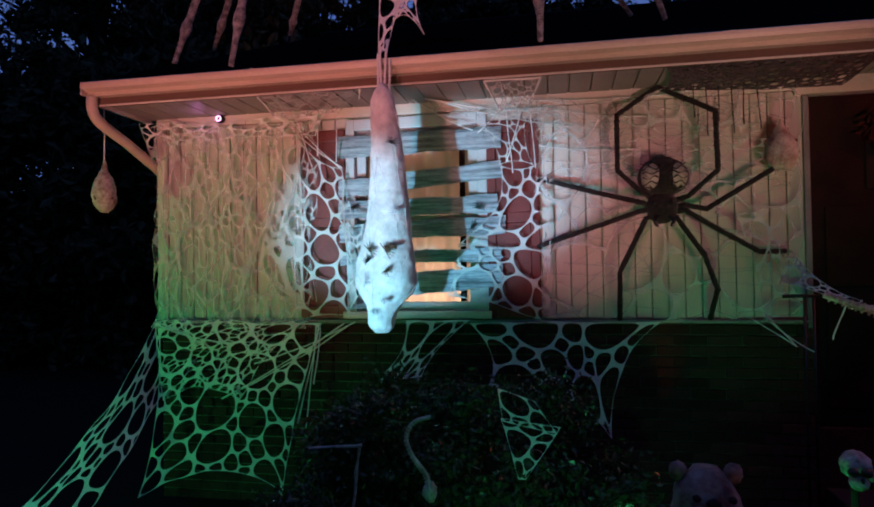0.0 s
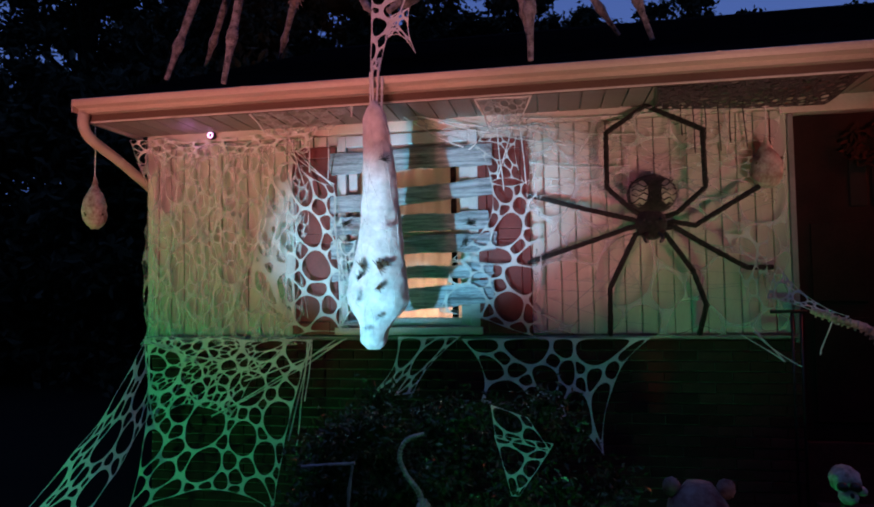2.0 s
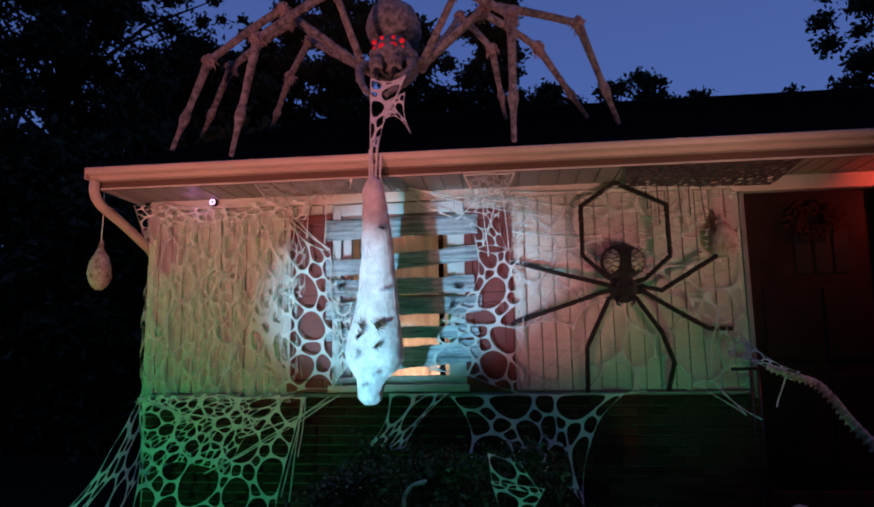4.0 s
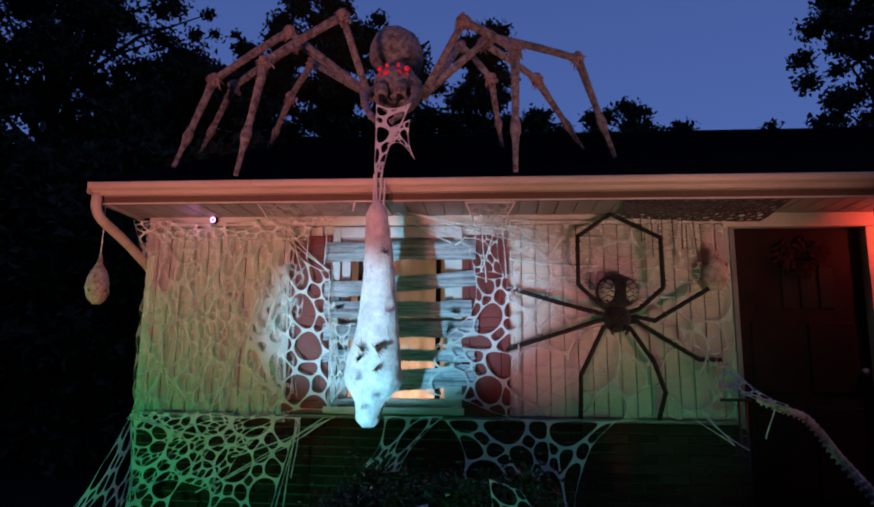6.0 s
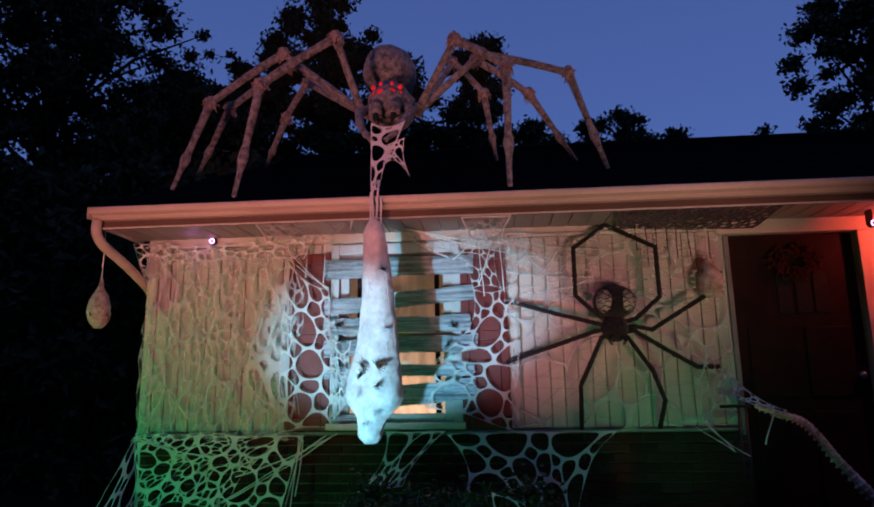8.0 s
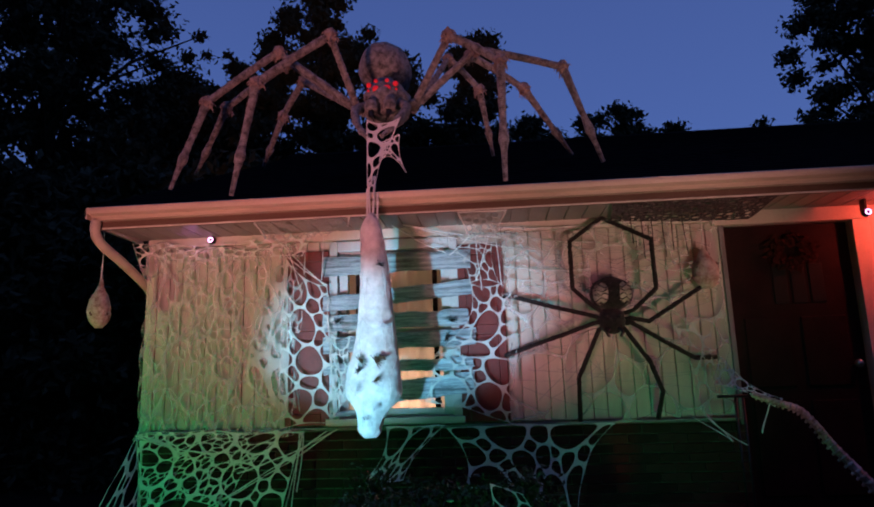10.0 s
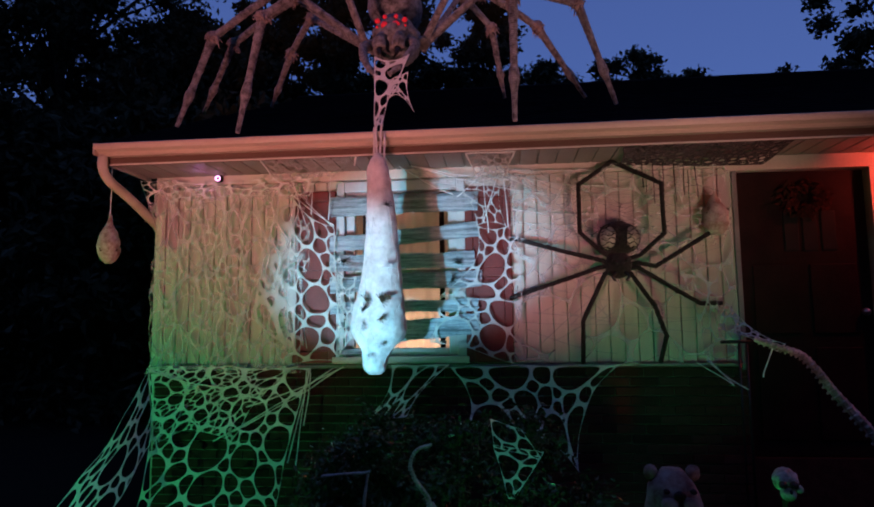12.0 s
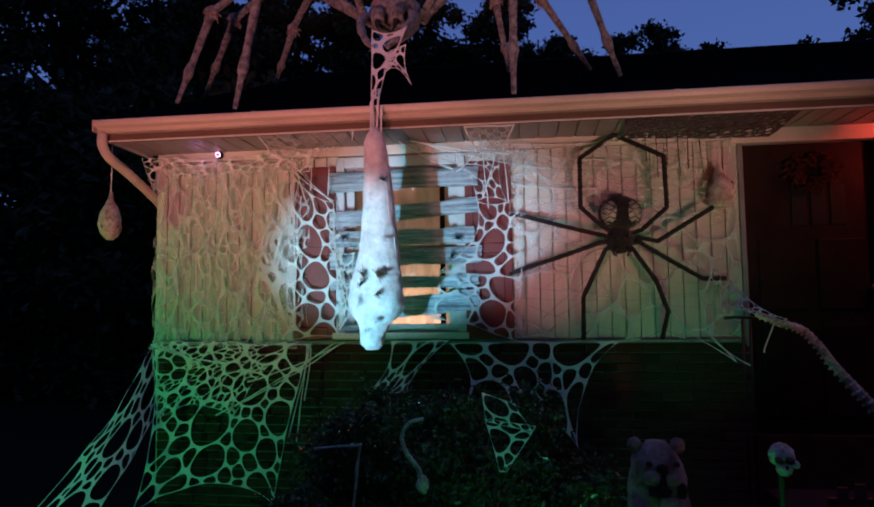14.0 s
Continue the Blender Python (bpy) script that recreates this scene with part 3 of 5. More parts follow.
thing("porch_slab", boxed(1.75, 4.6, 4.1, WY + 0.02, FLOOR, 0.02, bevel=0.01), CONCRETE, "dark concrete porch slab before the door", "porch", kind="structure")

# ---- bricks of the base ----
thing("mortar_bed", boxed(-2.755, 1.70, WY + 0.008, WY + 0.027, -0.29, SB - 0.02), MORTAR, "pale mortar between the bricks", "wall", kind="structure")
base = holder("brick_base", (0, WY, 0.4), "dark red brick base with pale mortar joints", "wall", kind="structure")
bme = mesh_of("brick", box(bmesh.new(), -0.1012, 0.1012, -0.014, 0.014, -0.0285, 0.0285, 0.003), BRICK)
PITCH, COURSE = 0.2075, 0.0677
rest, made = bmesh.new(), 0
for r in range(19):
    bz = SB - 0.055 - r * COURSE
    bx = -2.65 - (r % 2) * PITCH / 2
    while bx < 1.79:
        half0, half1 = max(bx - 0.1012, -2.755), min(bx + 0.1012, 1.70)
        if half1 - half0 > 0.03:
            if half1 - half0 > 0.19 and bz > 0.05 and bx > -2.0 and made < 300:
                ob = new("brick", bme)
                ob.parent, ob.matrix_parent_inverse = base, Matrix.Translation(base.location).inverted()
                ob.location = (bx, WY + 0.008 + random.uniform(-0.002, 0.002), bz)
                made += 1
            else:
                box(rest, half0, half1, WY - 0.006, WY + 0.02, bz - 0.0285, bz + 0.0285)
        bx += PITCH
tagged(part("brick_courses", rest, BRICK, base), kind="stuff")

# ---- cocoon hanging from the eave ----
CO = [(2.505, -0.865, -0.835, 3.90, 0.03), (2.47, -0.895, -0.80, 3.91, 0.10), (2.42, -0.92, -0.78, 3.92, 0.13), (2.29, -0.925, -0.757, 3.93, 0.16), (2.18, -0.925, -0.742, 3.93, 0.17),
      (2.08, -0.928, -0.728, 3.93, 0.18), (1.92, -0.935, -0.714, 3.93, 0.20), (1.77, -0.945, -0.70, 3.93, 0.22), (1.68, -0.955, -0.693, 3.93, 0.23), (1.58, -0.978, -0.683, 3.93, 0.25),
      (1.48, -1.012, -0.676, 3.93, 0.27), (1.38, -1.03, -0.662, 3.93, 0.28), (1.31, -1.03, -0.658, 3.93, 0.27), (1.25, -1.00, -0.69, 3.92, 0.24), (1.20, -0.955, -0.742, 3.91, 0.21),
      (1.15, -0.948, -0.775, 3.90, 0.19), (1.09, -0.946, -0.785, 3.90, 0.18), (1.06, -0.938, -0.792, 3.90, 0.16), (1.042, -0.92, -0.806, 3.90, 0.12), (1.030, -0.895, -0.835, 3.90, 0.05)]
cocoon_rows = between(CO, 150)
cocoon = loft(bmesh.new(), cocoon_rows, 64, 0.007, 16.0)
rngc, fibres = random.Random(90), bmesh.new()
for _ in range(70):
    row0, ang, drift, span = rngc.uniform(4, 120), rngc.uniform(0, 6.283), rngc.gauss(0, 0.9), rngc.uniform(10, 40)
    pts = []
    for k in range(12):
        z, x0, x1, yc, dep = cocoon_rows[int(min(147, row0 + span * k / 11))]
        a = ang + drift * k / 11
        p = Vector(((x0 + x1) / 2 + math.cos(a) * (x1 - x0) / 2, yc + math.sin(a) * dep / 2, z))
        n = noise.noise(p * 16.0) + 0.5 * noise.noise(p * 36.8)
        pts.append(p + Vector((math.cos(a), math.sin(a), 0)) * (0.007 * n + 0.0006))
    tube(fibres, pts, [0.0008 + 0.0022 * math.sin(math.pi * (k + 0.3) / 12) for k in range(12)], 5)
cocoon_thing = thing("hanging_cocoon", cocoon, GAUZE, "white gauze-wrapped cocoon hanging upside down from the gutter", "cocoon", smooth=True)
tagged(part("gauze_fuzz", fibres, GAUZE, cocoon_thing), kind="stuff")
strands("twine_knot", [((-0.85, 3.90, 2.49), (-0.86, 3.915, 2.70)), ((-0.83, 3.90, 2.49), (-0.82, 3.915, 2.71)), ((-0.87, 3.90, 2.47), (-0.87, 3.915, 2.69)), ((-0.80, 3.90, 2.45), (-0.80, 3.92, 2.66)),
                         ((-0.86, 3.915, 2.69), (-0.84, 4.0, 2.80)), ((-0.82, 3.915, 2.70), (-0.83, 4.0, 2.80))], 0.006, "pale twisted cords tying the cocoon to the gutter", group="cocoon cords", category="twine")


def small_spider(place, size, label, turn=0.0, mat=None):
    """A flat-lying spider facing the viewer, legs spread: toys and projected images alike."""
    c = Vector(place) + Vector((0, -0.006, 0))
    sp = holder("toy_or_projected_spider", c, label, "toy spider", "small plastic spiders")
    bm = blob(bmesh.new(), c + Vector((0, -0.006, 0)), (size * 0.17, size * 0.15, size * 0.22), 2)
    blob(bm, c + Vector((math.sin(turn) * size * 0.3, -0.006, math.cos(turn) * size * 0.3)), (size * 0.14, size * 0.12, size * 0.15), 2)
    part("body", bm, mat or PLASTIC, sp, "", True)
    for k in range(8):
        a = turn + (0.45 + 0.42 * (k % 4)) * (1 if k < 4 else -1)
        d = Vector((math.sin(a), 0, math.cos(a)))
        part("leg", tube(bmesh.new(), [c, c + d * size * 0.5 + Vector((0, -0.010, 0)), c + d * size * random.uniform(0.95, 1.2)], [0.0034, 0.003, 0.0016], 5), mat or PLASTIC, sp)
    return sp


# Two on the cocoon are toys; the rest are projected spider images built solid.
small_spider((-0.772, 3.835, 2.135), 0.036, "small black spider shape on the cocoon, plastic or projected image", 0.4)
small_spider((-0.752, 3.82, 1.73), 0.041, "small grey spider image projected on the cocoon, built solid", 0.1, VINYL)
small_spider((-0.90, 3.79, 1.515), 0.044, "small brown spider shape on the cocoon, toy or projected image", 0.9, STAIN)
small_spider((-0.905, 3.785, 1.455), 0.036, "small black spider shape on the cocoon, plastic or projected image", -0.7)
small_spider((-0.80, 3.785, 1.51), 0.048, "small brown spider shape on the cocoon, toy or projected image", 1.0, STAIN)
small_spider((-0.80, 3.785, 1.40), 0.036, "small brown spider shape on the cocoon, toy or projected image", 2.4, STAIN)
small_spider((-0.925, 3.79, 1.345), 0.039, "small grey spider image projected on the cocoon, built solid", 1.7, VINYL)
small_spider((-0.805, 3.79, 1.215), 0.030, "small grey spider image projected on the cocoon, built solid", -0.4, VINYL)
small_spider((-0.88, 3.81, 1.165), 0.027, "small grey spider image projected on the cocoon, built solid", 2.9, VINYL)
small_spider((-0.35, 4.485, 1.80), 0.045, "small dark spider image projected on a weathered plank, built solid", 0.2)
small_spider((-0.40, 4.485, 1.68), 0.045, "small dark spider image projected on a weathered plank, built solid", 1.9)
small_spider((-1.22, 4.485, 1.84), 0.045, "small dark spider image projected on a weathered plank, built solid", 2.8)
stain = bmesh.new()
for k in range(16):
    blob(stain, (-0.78 + random.gauss(0, 0.02), 3.786, 1.53 + random.gauss(0, 0.011)), (random.uniform(0.005, 0.014), 0.006, random.uniform(0.005, 0.011)), 2, 0.3)
thing("cocoon_patch", stain, STAIN, "ragged brown patch stuck on the cocoon", "patch")


# ---- hanging egg sacks ----
def pod(x, y, z, w, h, top, label):
    p = holder("egg_sack", (x, y, z), label, "egg sack", "hanging egg sacks")
    rows = [(z - h * 0.5, x - w * 0.12, x + w * 0.12, y, w * 0.2), (z - h * 0.45, x - w * 0.33, x + w * 0.33, y, w * 0.6), (z - h * 0.25, x - w * 0.5, x + w * 0.5, y, w * 0.9),
            (z - h * 0.05, x - w * 0.47, x + w * 0.47, y, w * 0.9), (z + h * 0.18, x - w * 0.3, x + w * 0.3, y, w * 0.55), (z + h * 0.36, x - w * 0.13, x + w * 0.13, y, w * 0.25), (z + h * 0.5, x - w * 0.05, x + w * 0.05, y, w * 0.1)]
    sack = part("sack", loft(bmesh.new(), between(rows, 40), 28, 0.012, 14), POD, p, "", True)
    part("cord", tube(bmesh.new(), [(x, y, z + h * 0.48), (x + 0.004, y, (z + top) / 2 + h * 0.2), (x, y, top)], 0.004, 6), WEB, p)
    for k in range(3):
        a = random.uniform(-2.9, -0.2)
        q = Vector((x + math.cos(a) * w * 0.42, y + math.sin(a) * w * 0.40, z + random.uniform(-0.3, 0.12) * h))
        part("egg", blob(bmesh.new(), q, (0.009, 0.008, 0.011), 2, 0.3), STAIN, sack, "dark egg pressed into the gauze")


pod(-2.895, 4.12, 2.0, 0.165, 0.36, 2.57, "mottled gauze egg sack hanging from the gutter end")
pod(1.505, 4.44, 2.12, 0.19, 0.31, 2.55, "mottled green-lit gauze egg sack hanging by the door")

# ---- black spider on the siding ----
bs = holder("black_spider", (0.81, 4.4, 1.8), "large black plush spider with silver markings spread on the siding", "spider")
bs_abdomen = part("abdomen", blob(bmesh.new(), (0.81, 4.40, 1.945), (0.152, 0.13, 0.125), 4, 0.03, 8), BLACK, bs, "rounded black abdomen", True)
bs_head = part("head", blob(bmesh.new(), (0.80, 4.385, 1.755), (0.095, 0.085, 0.10), 3, 0.06, 8), BLACK, bs, "", True)
for s in (-1, 1):
    y_of = lambda px, pz: 4.40 - 0.1375 * math.sqrt(max(0.02, 1 - ((px - 0.81) / 0.158) ** 2 - ((pz - 1.945) / 0.130) ** 2))
    part("marking", blob(bmesh.new(), (0.81 + s * 0.058, 4.375, 1.945), (0.084, 0.105, 0.098), 3, 0.04), MARKING, bs_abdomen, "dull silver side marking", True)
    for k in range(6):
        pts = []
        for i in range(12):
            t = i / 11
            px = 0.81 + s * (0.022 + t * 0.108)
            pz = 1.880 + k * 0.026 + 0.009 * math.sin(t * 10 + k * 1.9) + (k - 2.5) * 0.006 * t
            pts.append((px, y_of(px, pz) - 0.004, pz))
        part("vein", tube(bmesh.new(), pts, [0.0055 - 0.0022 * abs(math.sin(i * 0.9)) for i in range(12)], 6), BLACK, bs_abdomen)
        q = pts[5 + k % 3]
        fork = [(q[0] + s * 0.007 * i, y_of(q[0] + s * 0.007 * i, q[2] + 0.007 * i) - 0.004, q[2] + 0.007 * i) for i in range(4)]
        part("vein", tube(bmesh.new(), fork, 0.0032, 6), BLACK, bs_abdomen)
    part("fang", tube(bmesh.new(), smooth_line([(0.80 + s * 0.03, 4.33, 1.70), (0.80 + s * 0.055, 4.30, 1.665), (0.80 + s * 0.035, 4.30, 1.635)], 4), [0.012] * 8 + [0.004], 8), PLASTIC, bs_head, "curved glossy fang")
    for k in range(2):
        part("eye", blob(bmesh.new(), (0.80 + s * (0.02 + k * 0.025), 4.305, 1.76 + k * 0.02), (0.011, 0.011, 0.011), 2), PLASTIC, bs_head)
BS_LEGS = (
    [(0.74, 4.40, 1.82), (0.68, 4.36, 1.85), (0.54, 4.40, 2.00), (0.54, 4.38, 2.345), (0.80, 4.50, 2.535)],
    [(0.88, 4.40, 1.80), (0.95, 4.36, 1.82), (1.11, 4.30, 1.965), (1.09, 4.25, 2.31), (0.80, 4.50, 2.54)],
    [(0.73, 4.40, 1.77), (0.68, 4.37, 1.79), (0.40, 4.42, 1.87), (0.055, 4.53, 1.985), (0.03, 4.55, 1.95)],
    [(0.73, 4.40, 1.75), (0.66, 4.37, 1.735), (0.40, 4.42, 1.65), (0.03, 4.54, 1.535)],
    [(0.74, 4.40, 1.71), (0.70, 4.36, 1.69), (0.54, 4.38, 1.36), (0.545, 4.50, 1.055)],
    [(0.87, 4.40, 1.70), (0.88, 4.36, 1.69), (1.04, 4.38, 1.46), (1.11, 4.38, 1.25), (1.09, 4.50, 1.06)],
    [(0.88, 4.40, 1.76), (0.93, 4.36, 1.765), (1.06, 4.38, 1.74), (1.43, 4.35, 1.965)],
    [(0.88, 4.40, 1.73), (0.93, 4.36, 1.735), (1.15, 4.40, 1.60), (1.38, 4.48, 1.475), (1.54, 4.52, 1.475)],
)
for line in BS_LEGS:
    pts = []
    for a, b in zip(line, line[1:]):
        a, b = Vector(a), Vector(b)
        n = max(3, int((b - a).length / 0.012))
        pts += [a.lerp(b, i / n) for i in range(n)]
    pts.append(Vector(line[-1]))
    leg = tube(bmesh.new(), pts, [0.0165 * random.uniform(0.95, 1.06) for _ in pts], 9, 0.22)
    part("leg", leg, BLACK, bs, "bent fuzzy leg")

# ---- giant spider on the roof ----
rs = holder("roof_spider", (-0.85, 4.6, 3.2), "giant brown furry spider with red glowing eyes standing on the roof", "spider")
part("abdomen", blob(bmesh.new(), (-0.945, 5.25, 4.225), (0.245, 0.34, 0.25), 4, 0.05, 6), FUR, rs, "", True)
hd = blob(bmesh.new(), (-0.84, 4.66, 3.63), (0.20, 0.25, 0.19), 4, 0.10, 7)
blob(hd, (-0.84, 4.52, 3.60), (0.13, 0.14, 0.14), 3, 0.12, 8)
blob(hd, (-0.88, 4.95, 3.85), (0.13, 0.25, 0.13), 3, 0.1, 8)
rs_head = part("head", hd, FUR, rs, "", True)
for s in (-1, 1):
    for dx, dz, r in ((0.043, 0.075, 0.033), (0.108, 0.125, 0.023), (0.045, 0.145, 0.018), (0.112, 0.078, 0.012)):
        part("eye", blob(bmesh.new(), (-0.845 + s * dx, 4.405 + dx * 0.4, 3.59 + dz), (r, r * 0.7, r), 2), EYES, rs_head, "glowing red eye", True)
    part("fang_base", tube(bmesh.new(), smooth_line([(-0.845 + s * 0.06, 4.45, 3.60), (-0.845 + s * 0.075, 4.36, 3.53), (-0.845 + s * 0.07, 4.34, 3.44)], 5), [0.035] * 6 + [0.05] * 5, 10, 0.1), FUR, rs_head, "", True)
    part("fang", tube(bmesh.new(), smooth_line([(-0.845 + s * 0.07, 4.34, 3.45), (-0.845 + s * 0.065, 4.31, 3.39), (-0.845 + s * 0.04, 4.32, 3.34)], 5), [0.028 - 0.0024 * i for i in range(11)], 10), PLASTIC, rs_head, "dark glossy fang", True)
    pal = smooth_line([(-0.845 + s * 0.13, 4.50, 3.56), (-0.845 + s * 0.20, 4.38, 3.48), (-0.845 + s * 0.165, 4.22, 3.32), (-0.845 + s * 0.10, 4.12, 3.19), (-0.845 + s * 0.05, 4.08, 3.13)], 6)
    part("pedipalp", tube(bmesh.new(), pal, [0.040 - 0.001 * i + 0.008 * (i % 6 == 0) for i in range(len(pal))], 9, 0.15), FUR, rs_head, "", True)
    hip = blob(bmesh.new(), (-0.84 + s * 0.235, 4.58, 3.58), (0.05, 0.06, 0.05), 3, 0.25, 9)
    part("hip", hip, JOINT, rs, "", True)
RS_LEGS = (
    [(-1.075, 4.57, 3.585), (-1.205, 4.20, 4.03), (-1.75, 4.10, 3.625), (-1.89, 4.03, 2.73)],
    [(-1.075, 4.60, 3.585), (-1.76, 4.62, 4.155), (-2.36, 4.58, 3.72), (-2.61, 4.51, 2.955)],
    [(-1.06, 4.66, 3.59), (-1.80, 5.0, 4.25), (-2.46, 5.2, 3.95), (-2.98, 5.70, 3.48)],
    [(-1.04, 4.75, 3.60), (-1.78, 5.4, 4.26), (-2.08, 5.7, 4.05), (-2.50, 6.3, 3.73)],
    [(-0.60, 4.57, 3.58), (-0.285, 4.20, 3.955), (0.095, 4.10, 3.665), (0.085, 4.03, 2.73)],
    [(-0.60, 4.60, 3.58), (-0.085, 4.55, 4.01), (0.62, 4.65, 3.855), (0.91, 4.78, 3.07)],
    [(-0.61, 4.66, 3.59), (-0.14, 5.0, 4.20), (0.33, 5.15, 3.92), (0.78, 5.58, 3.42)],
    [(-0.63, 4.75, 3.60), (-0.36, 5.5, 4.45), (-0.07, 5.6, 4.15), (0.04, 5.87, 3.55)],
)
for line in RS_LEGS:
    j = [Vector(p) for p in line]
    radii = ((0.029, 0.025), (0.032, 0.028), (0.032, 0.016))
    for k in range(3):
        n = max(10, int((j[k + 1] - j[k]).length / 0.0085))
        sag = Vector((0, 0, 0.012)) if k == 1 else Vector((0, 0, 0))
        pts = [j[k].lerp(j[k + 1], i / n) + sag * math.sin(math.pi * i / n) for i in range(n + 1)]
        ra, rb = radii[k]
        rr = [(ra + (rb - ra) * i / n) * (1 + (0.17 if k == 2 else 0.10) * (i % 2)) + (0.016 * math.exp(-((i / n - 0.66) * 14) ** 2) if k == 2 else 0) for i in range(n + 1)]
        seg = part("leg" if k == 0 else "leg_segment", tube(bmesh.new(), pts, rr, 10, 0.10), FUR, rs if k == 0 else leg_top)
        leg_top = seg if k == 0 else leg_top
    for p in j[1:3]:
        knee = blob(bmesh.new(), p, (0.05, 0.05, 0.058), 3, 0.35, 8)
        for k in range(26):
            d = Vector((random.gauss(0, 1), random.gauss(0, 1), random.gauss(0, 1))).normalized()
            tube(knee, [p + d * 0.04, p + d * 0.062 + Vector((0, 0, -0.008)), p + d * 0.075 + Vector((0, 0, -0.03))], [0.006, 0.005, 0.002], 4)
        part("knee", knee, JOINT, leg_top, "shaggy pale knee joint")

# ---- webs ----
web("torn_web", [(-0.885, 3.95, 2.72), (-0.83, 3.95, 2.72), (-0.645, 4.10, 3.28), (-0.905, 4.10, 3.28)], 0.08, 0.006, 5, "torn pale web hanging from the giant spider's fangs", ((0, 0, 0), (-0.015, 0, 0), (0, 0, -0.04), (0.0, 0, 0)), 1.3, 0.02)
web("torn_web", [(-0.80, 4.0, 2.90), (-0.615, 4.02, 2.825), (-0.66, 4.07, 3.14), (-0.79, 4.05, 3.08)], 0.06, 0.005, 6, "torn pale web hanging from the giant spider's fangs", ((0, 0, 0.08), (-0.02, 0, 0), (0, 0, 0), (0, 0, 0)), 1.2, 0.02)
web("stretched_web", [(-3.30, 3.55, -0.24), (-2.78, 3.62, -0.24), (-2.68, 4.44, 0.52), (-2.78, 4.50, 1.03)], 0.105, 0.0042, 11, "green-lit stretched web tied down to the lawn", ((0, 0, 0.06), (0.06, 0.0, 0.05), (0, 0, 0), (0.10, 0, -0.04)), 2.0, 0.03)
web("stretched_web", [(-2.80, 4.30, -0.20), (-1.70, 4.28, -0.12), (-1.47, 4.46, 1.03), (-2.74, 4.47, 1.04)], 0.18, 0.0034, 12, "green-lit web with round holes over the brick base", ((0.1, 0, 0.20), (-0.02, 0, 0), (0, 0, 0), (0.08, 0, 0)), 1.05, 0.03)
web("tangled_web", [(-2.70, 4.45, 0.45), (-2.05, 4.42, 0.50), (-1.55, 4.44, 1.03), (-2.76, 4.44, 1.06)], 0.10, 0.003, 13, "dense tangled green-lit web below the siding", ((0, 0, 0.1), (0, 0, 0.1), (0, 0, 0), (0.04, 0, 0)), 0.9, 0.06)
for k, (gp, tall, yy, sd) in enumerate(((0.13, 3.2, 4.49, 14), (0.10, 2.2, 4.51, 15), (0.085, 1.5, 4.53, 40))):
    web("wall_web", [(-2.775, yy, 1.00), (-1.60 + 0.03 * k, yy, 1.02), (-1.62 + 0.09 * k, yy, 2.45), (-2.79, yy, 2.50)], gp, 0.0028, sd, "milky stretched web veiling the siding", ((0, 0, 0), (0.05 * (1 - k), 0, 0), (0, 0, -0.03), (0.02, 0, 0)), tall, 0.10, thick=0.001, round_steps=4, mat=VEIL)

web("shutter_web", [(-1.66, 4.48, 1.06), (-1.20, 4.47, 1.10), (-1.30, 4.47, 2.11), (-1.62, 4.48, 2.32)], 0.135, 0.0028, 16, "white web with round holes across a shutter", ((0, 0, 0), (0.03, 0, 0), (0.0, 0, -0.05), (-0.02, 0, 0)), 1.15, 0.025, round_steps=4, spread=0.5, mat=FILM)
web("shutter_web", [(-1.25, 4.47, 1.12), (-1.02, 4.20, 1.28), (-1.05, 4.15, 1.70), (-1.30, 4.47, 2.05)], 0.10, 0.004, 17, "white web pulled from a shutter to the cocoon", ((0, 0, 0.05), (-0.03, 0, 0), (-0.05, 0, -0.13), (0, 0, 0)), 1.3, 0.02, mat=FILM)
web("shutter_web", [(-0.57, 4.455, 1.22), (0.11, 4.48, 1.02), (0.11, 4.48, 1.50), (-0.487, 4.455, 1.56)], 0.14, 0.003, 18, "white web with round holes across a shutter and planks", ((0, 0, 0.03), (0, 0, 0), (0, 0, 0), (0.02, 0, 0)), 1.0, 0.02, round_steps=4, spread=0.7, mat=FILM)
web("shutter_web", [(-0.487, 4.455, 1.56), (0.11, 4.48, 1.50), (0.09, 4.48, 2.12), (-0.20, 4.46, 2.08)], 0.15, 0.003, 47, "white web with large round holes across a shutter", ((0, 0, 0), (0, 0, 0), (0, 0, -0.05), (0.11, 0, -0.02)), 1.1, 0.02, round_steps=4, spread=0.7, mat=FILM)
web("shutter_web", [(-1.93, 4.50, 1.40), (-1.60, 4.485, 1.12), (-1.61, 4.485, 2.30), (-1.74, 4.495, 2.26)], 0.15, 0.014, 48, "milky web membrane stretched from siding to shutter", ((0, 0, 0), (0, 0, 0), (0, 0, 0), (-0.06, 0, 0)), 1.3, 0.03, thick=0.001, mat=SHEER)
web("shutter_web", [(-0.20, 4.46, 2.07), (0.02, 4.47, 2.06), (0.0, 4.42, 2.44), (-0.55, 4.42, 2.42)], 0.12, 0.003, 46, "white web drawn from a shutter up to the eave", ((0, 0, 0.03), (-0.05, 0, 0), (0.05, 0, -0.06), (0.09, 0, 0.05)), 1.0, 0.03, round_steps=3, mat=FILM)
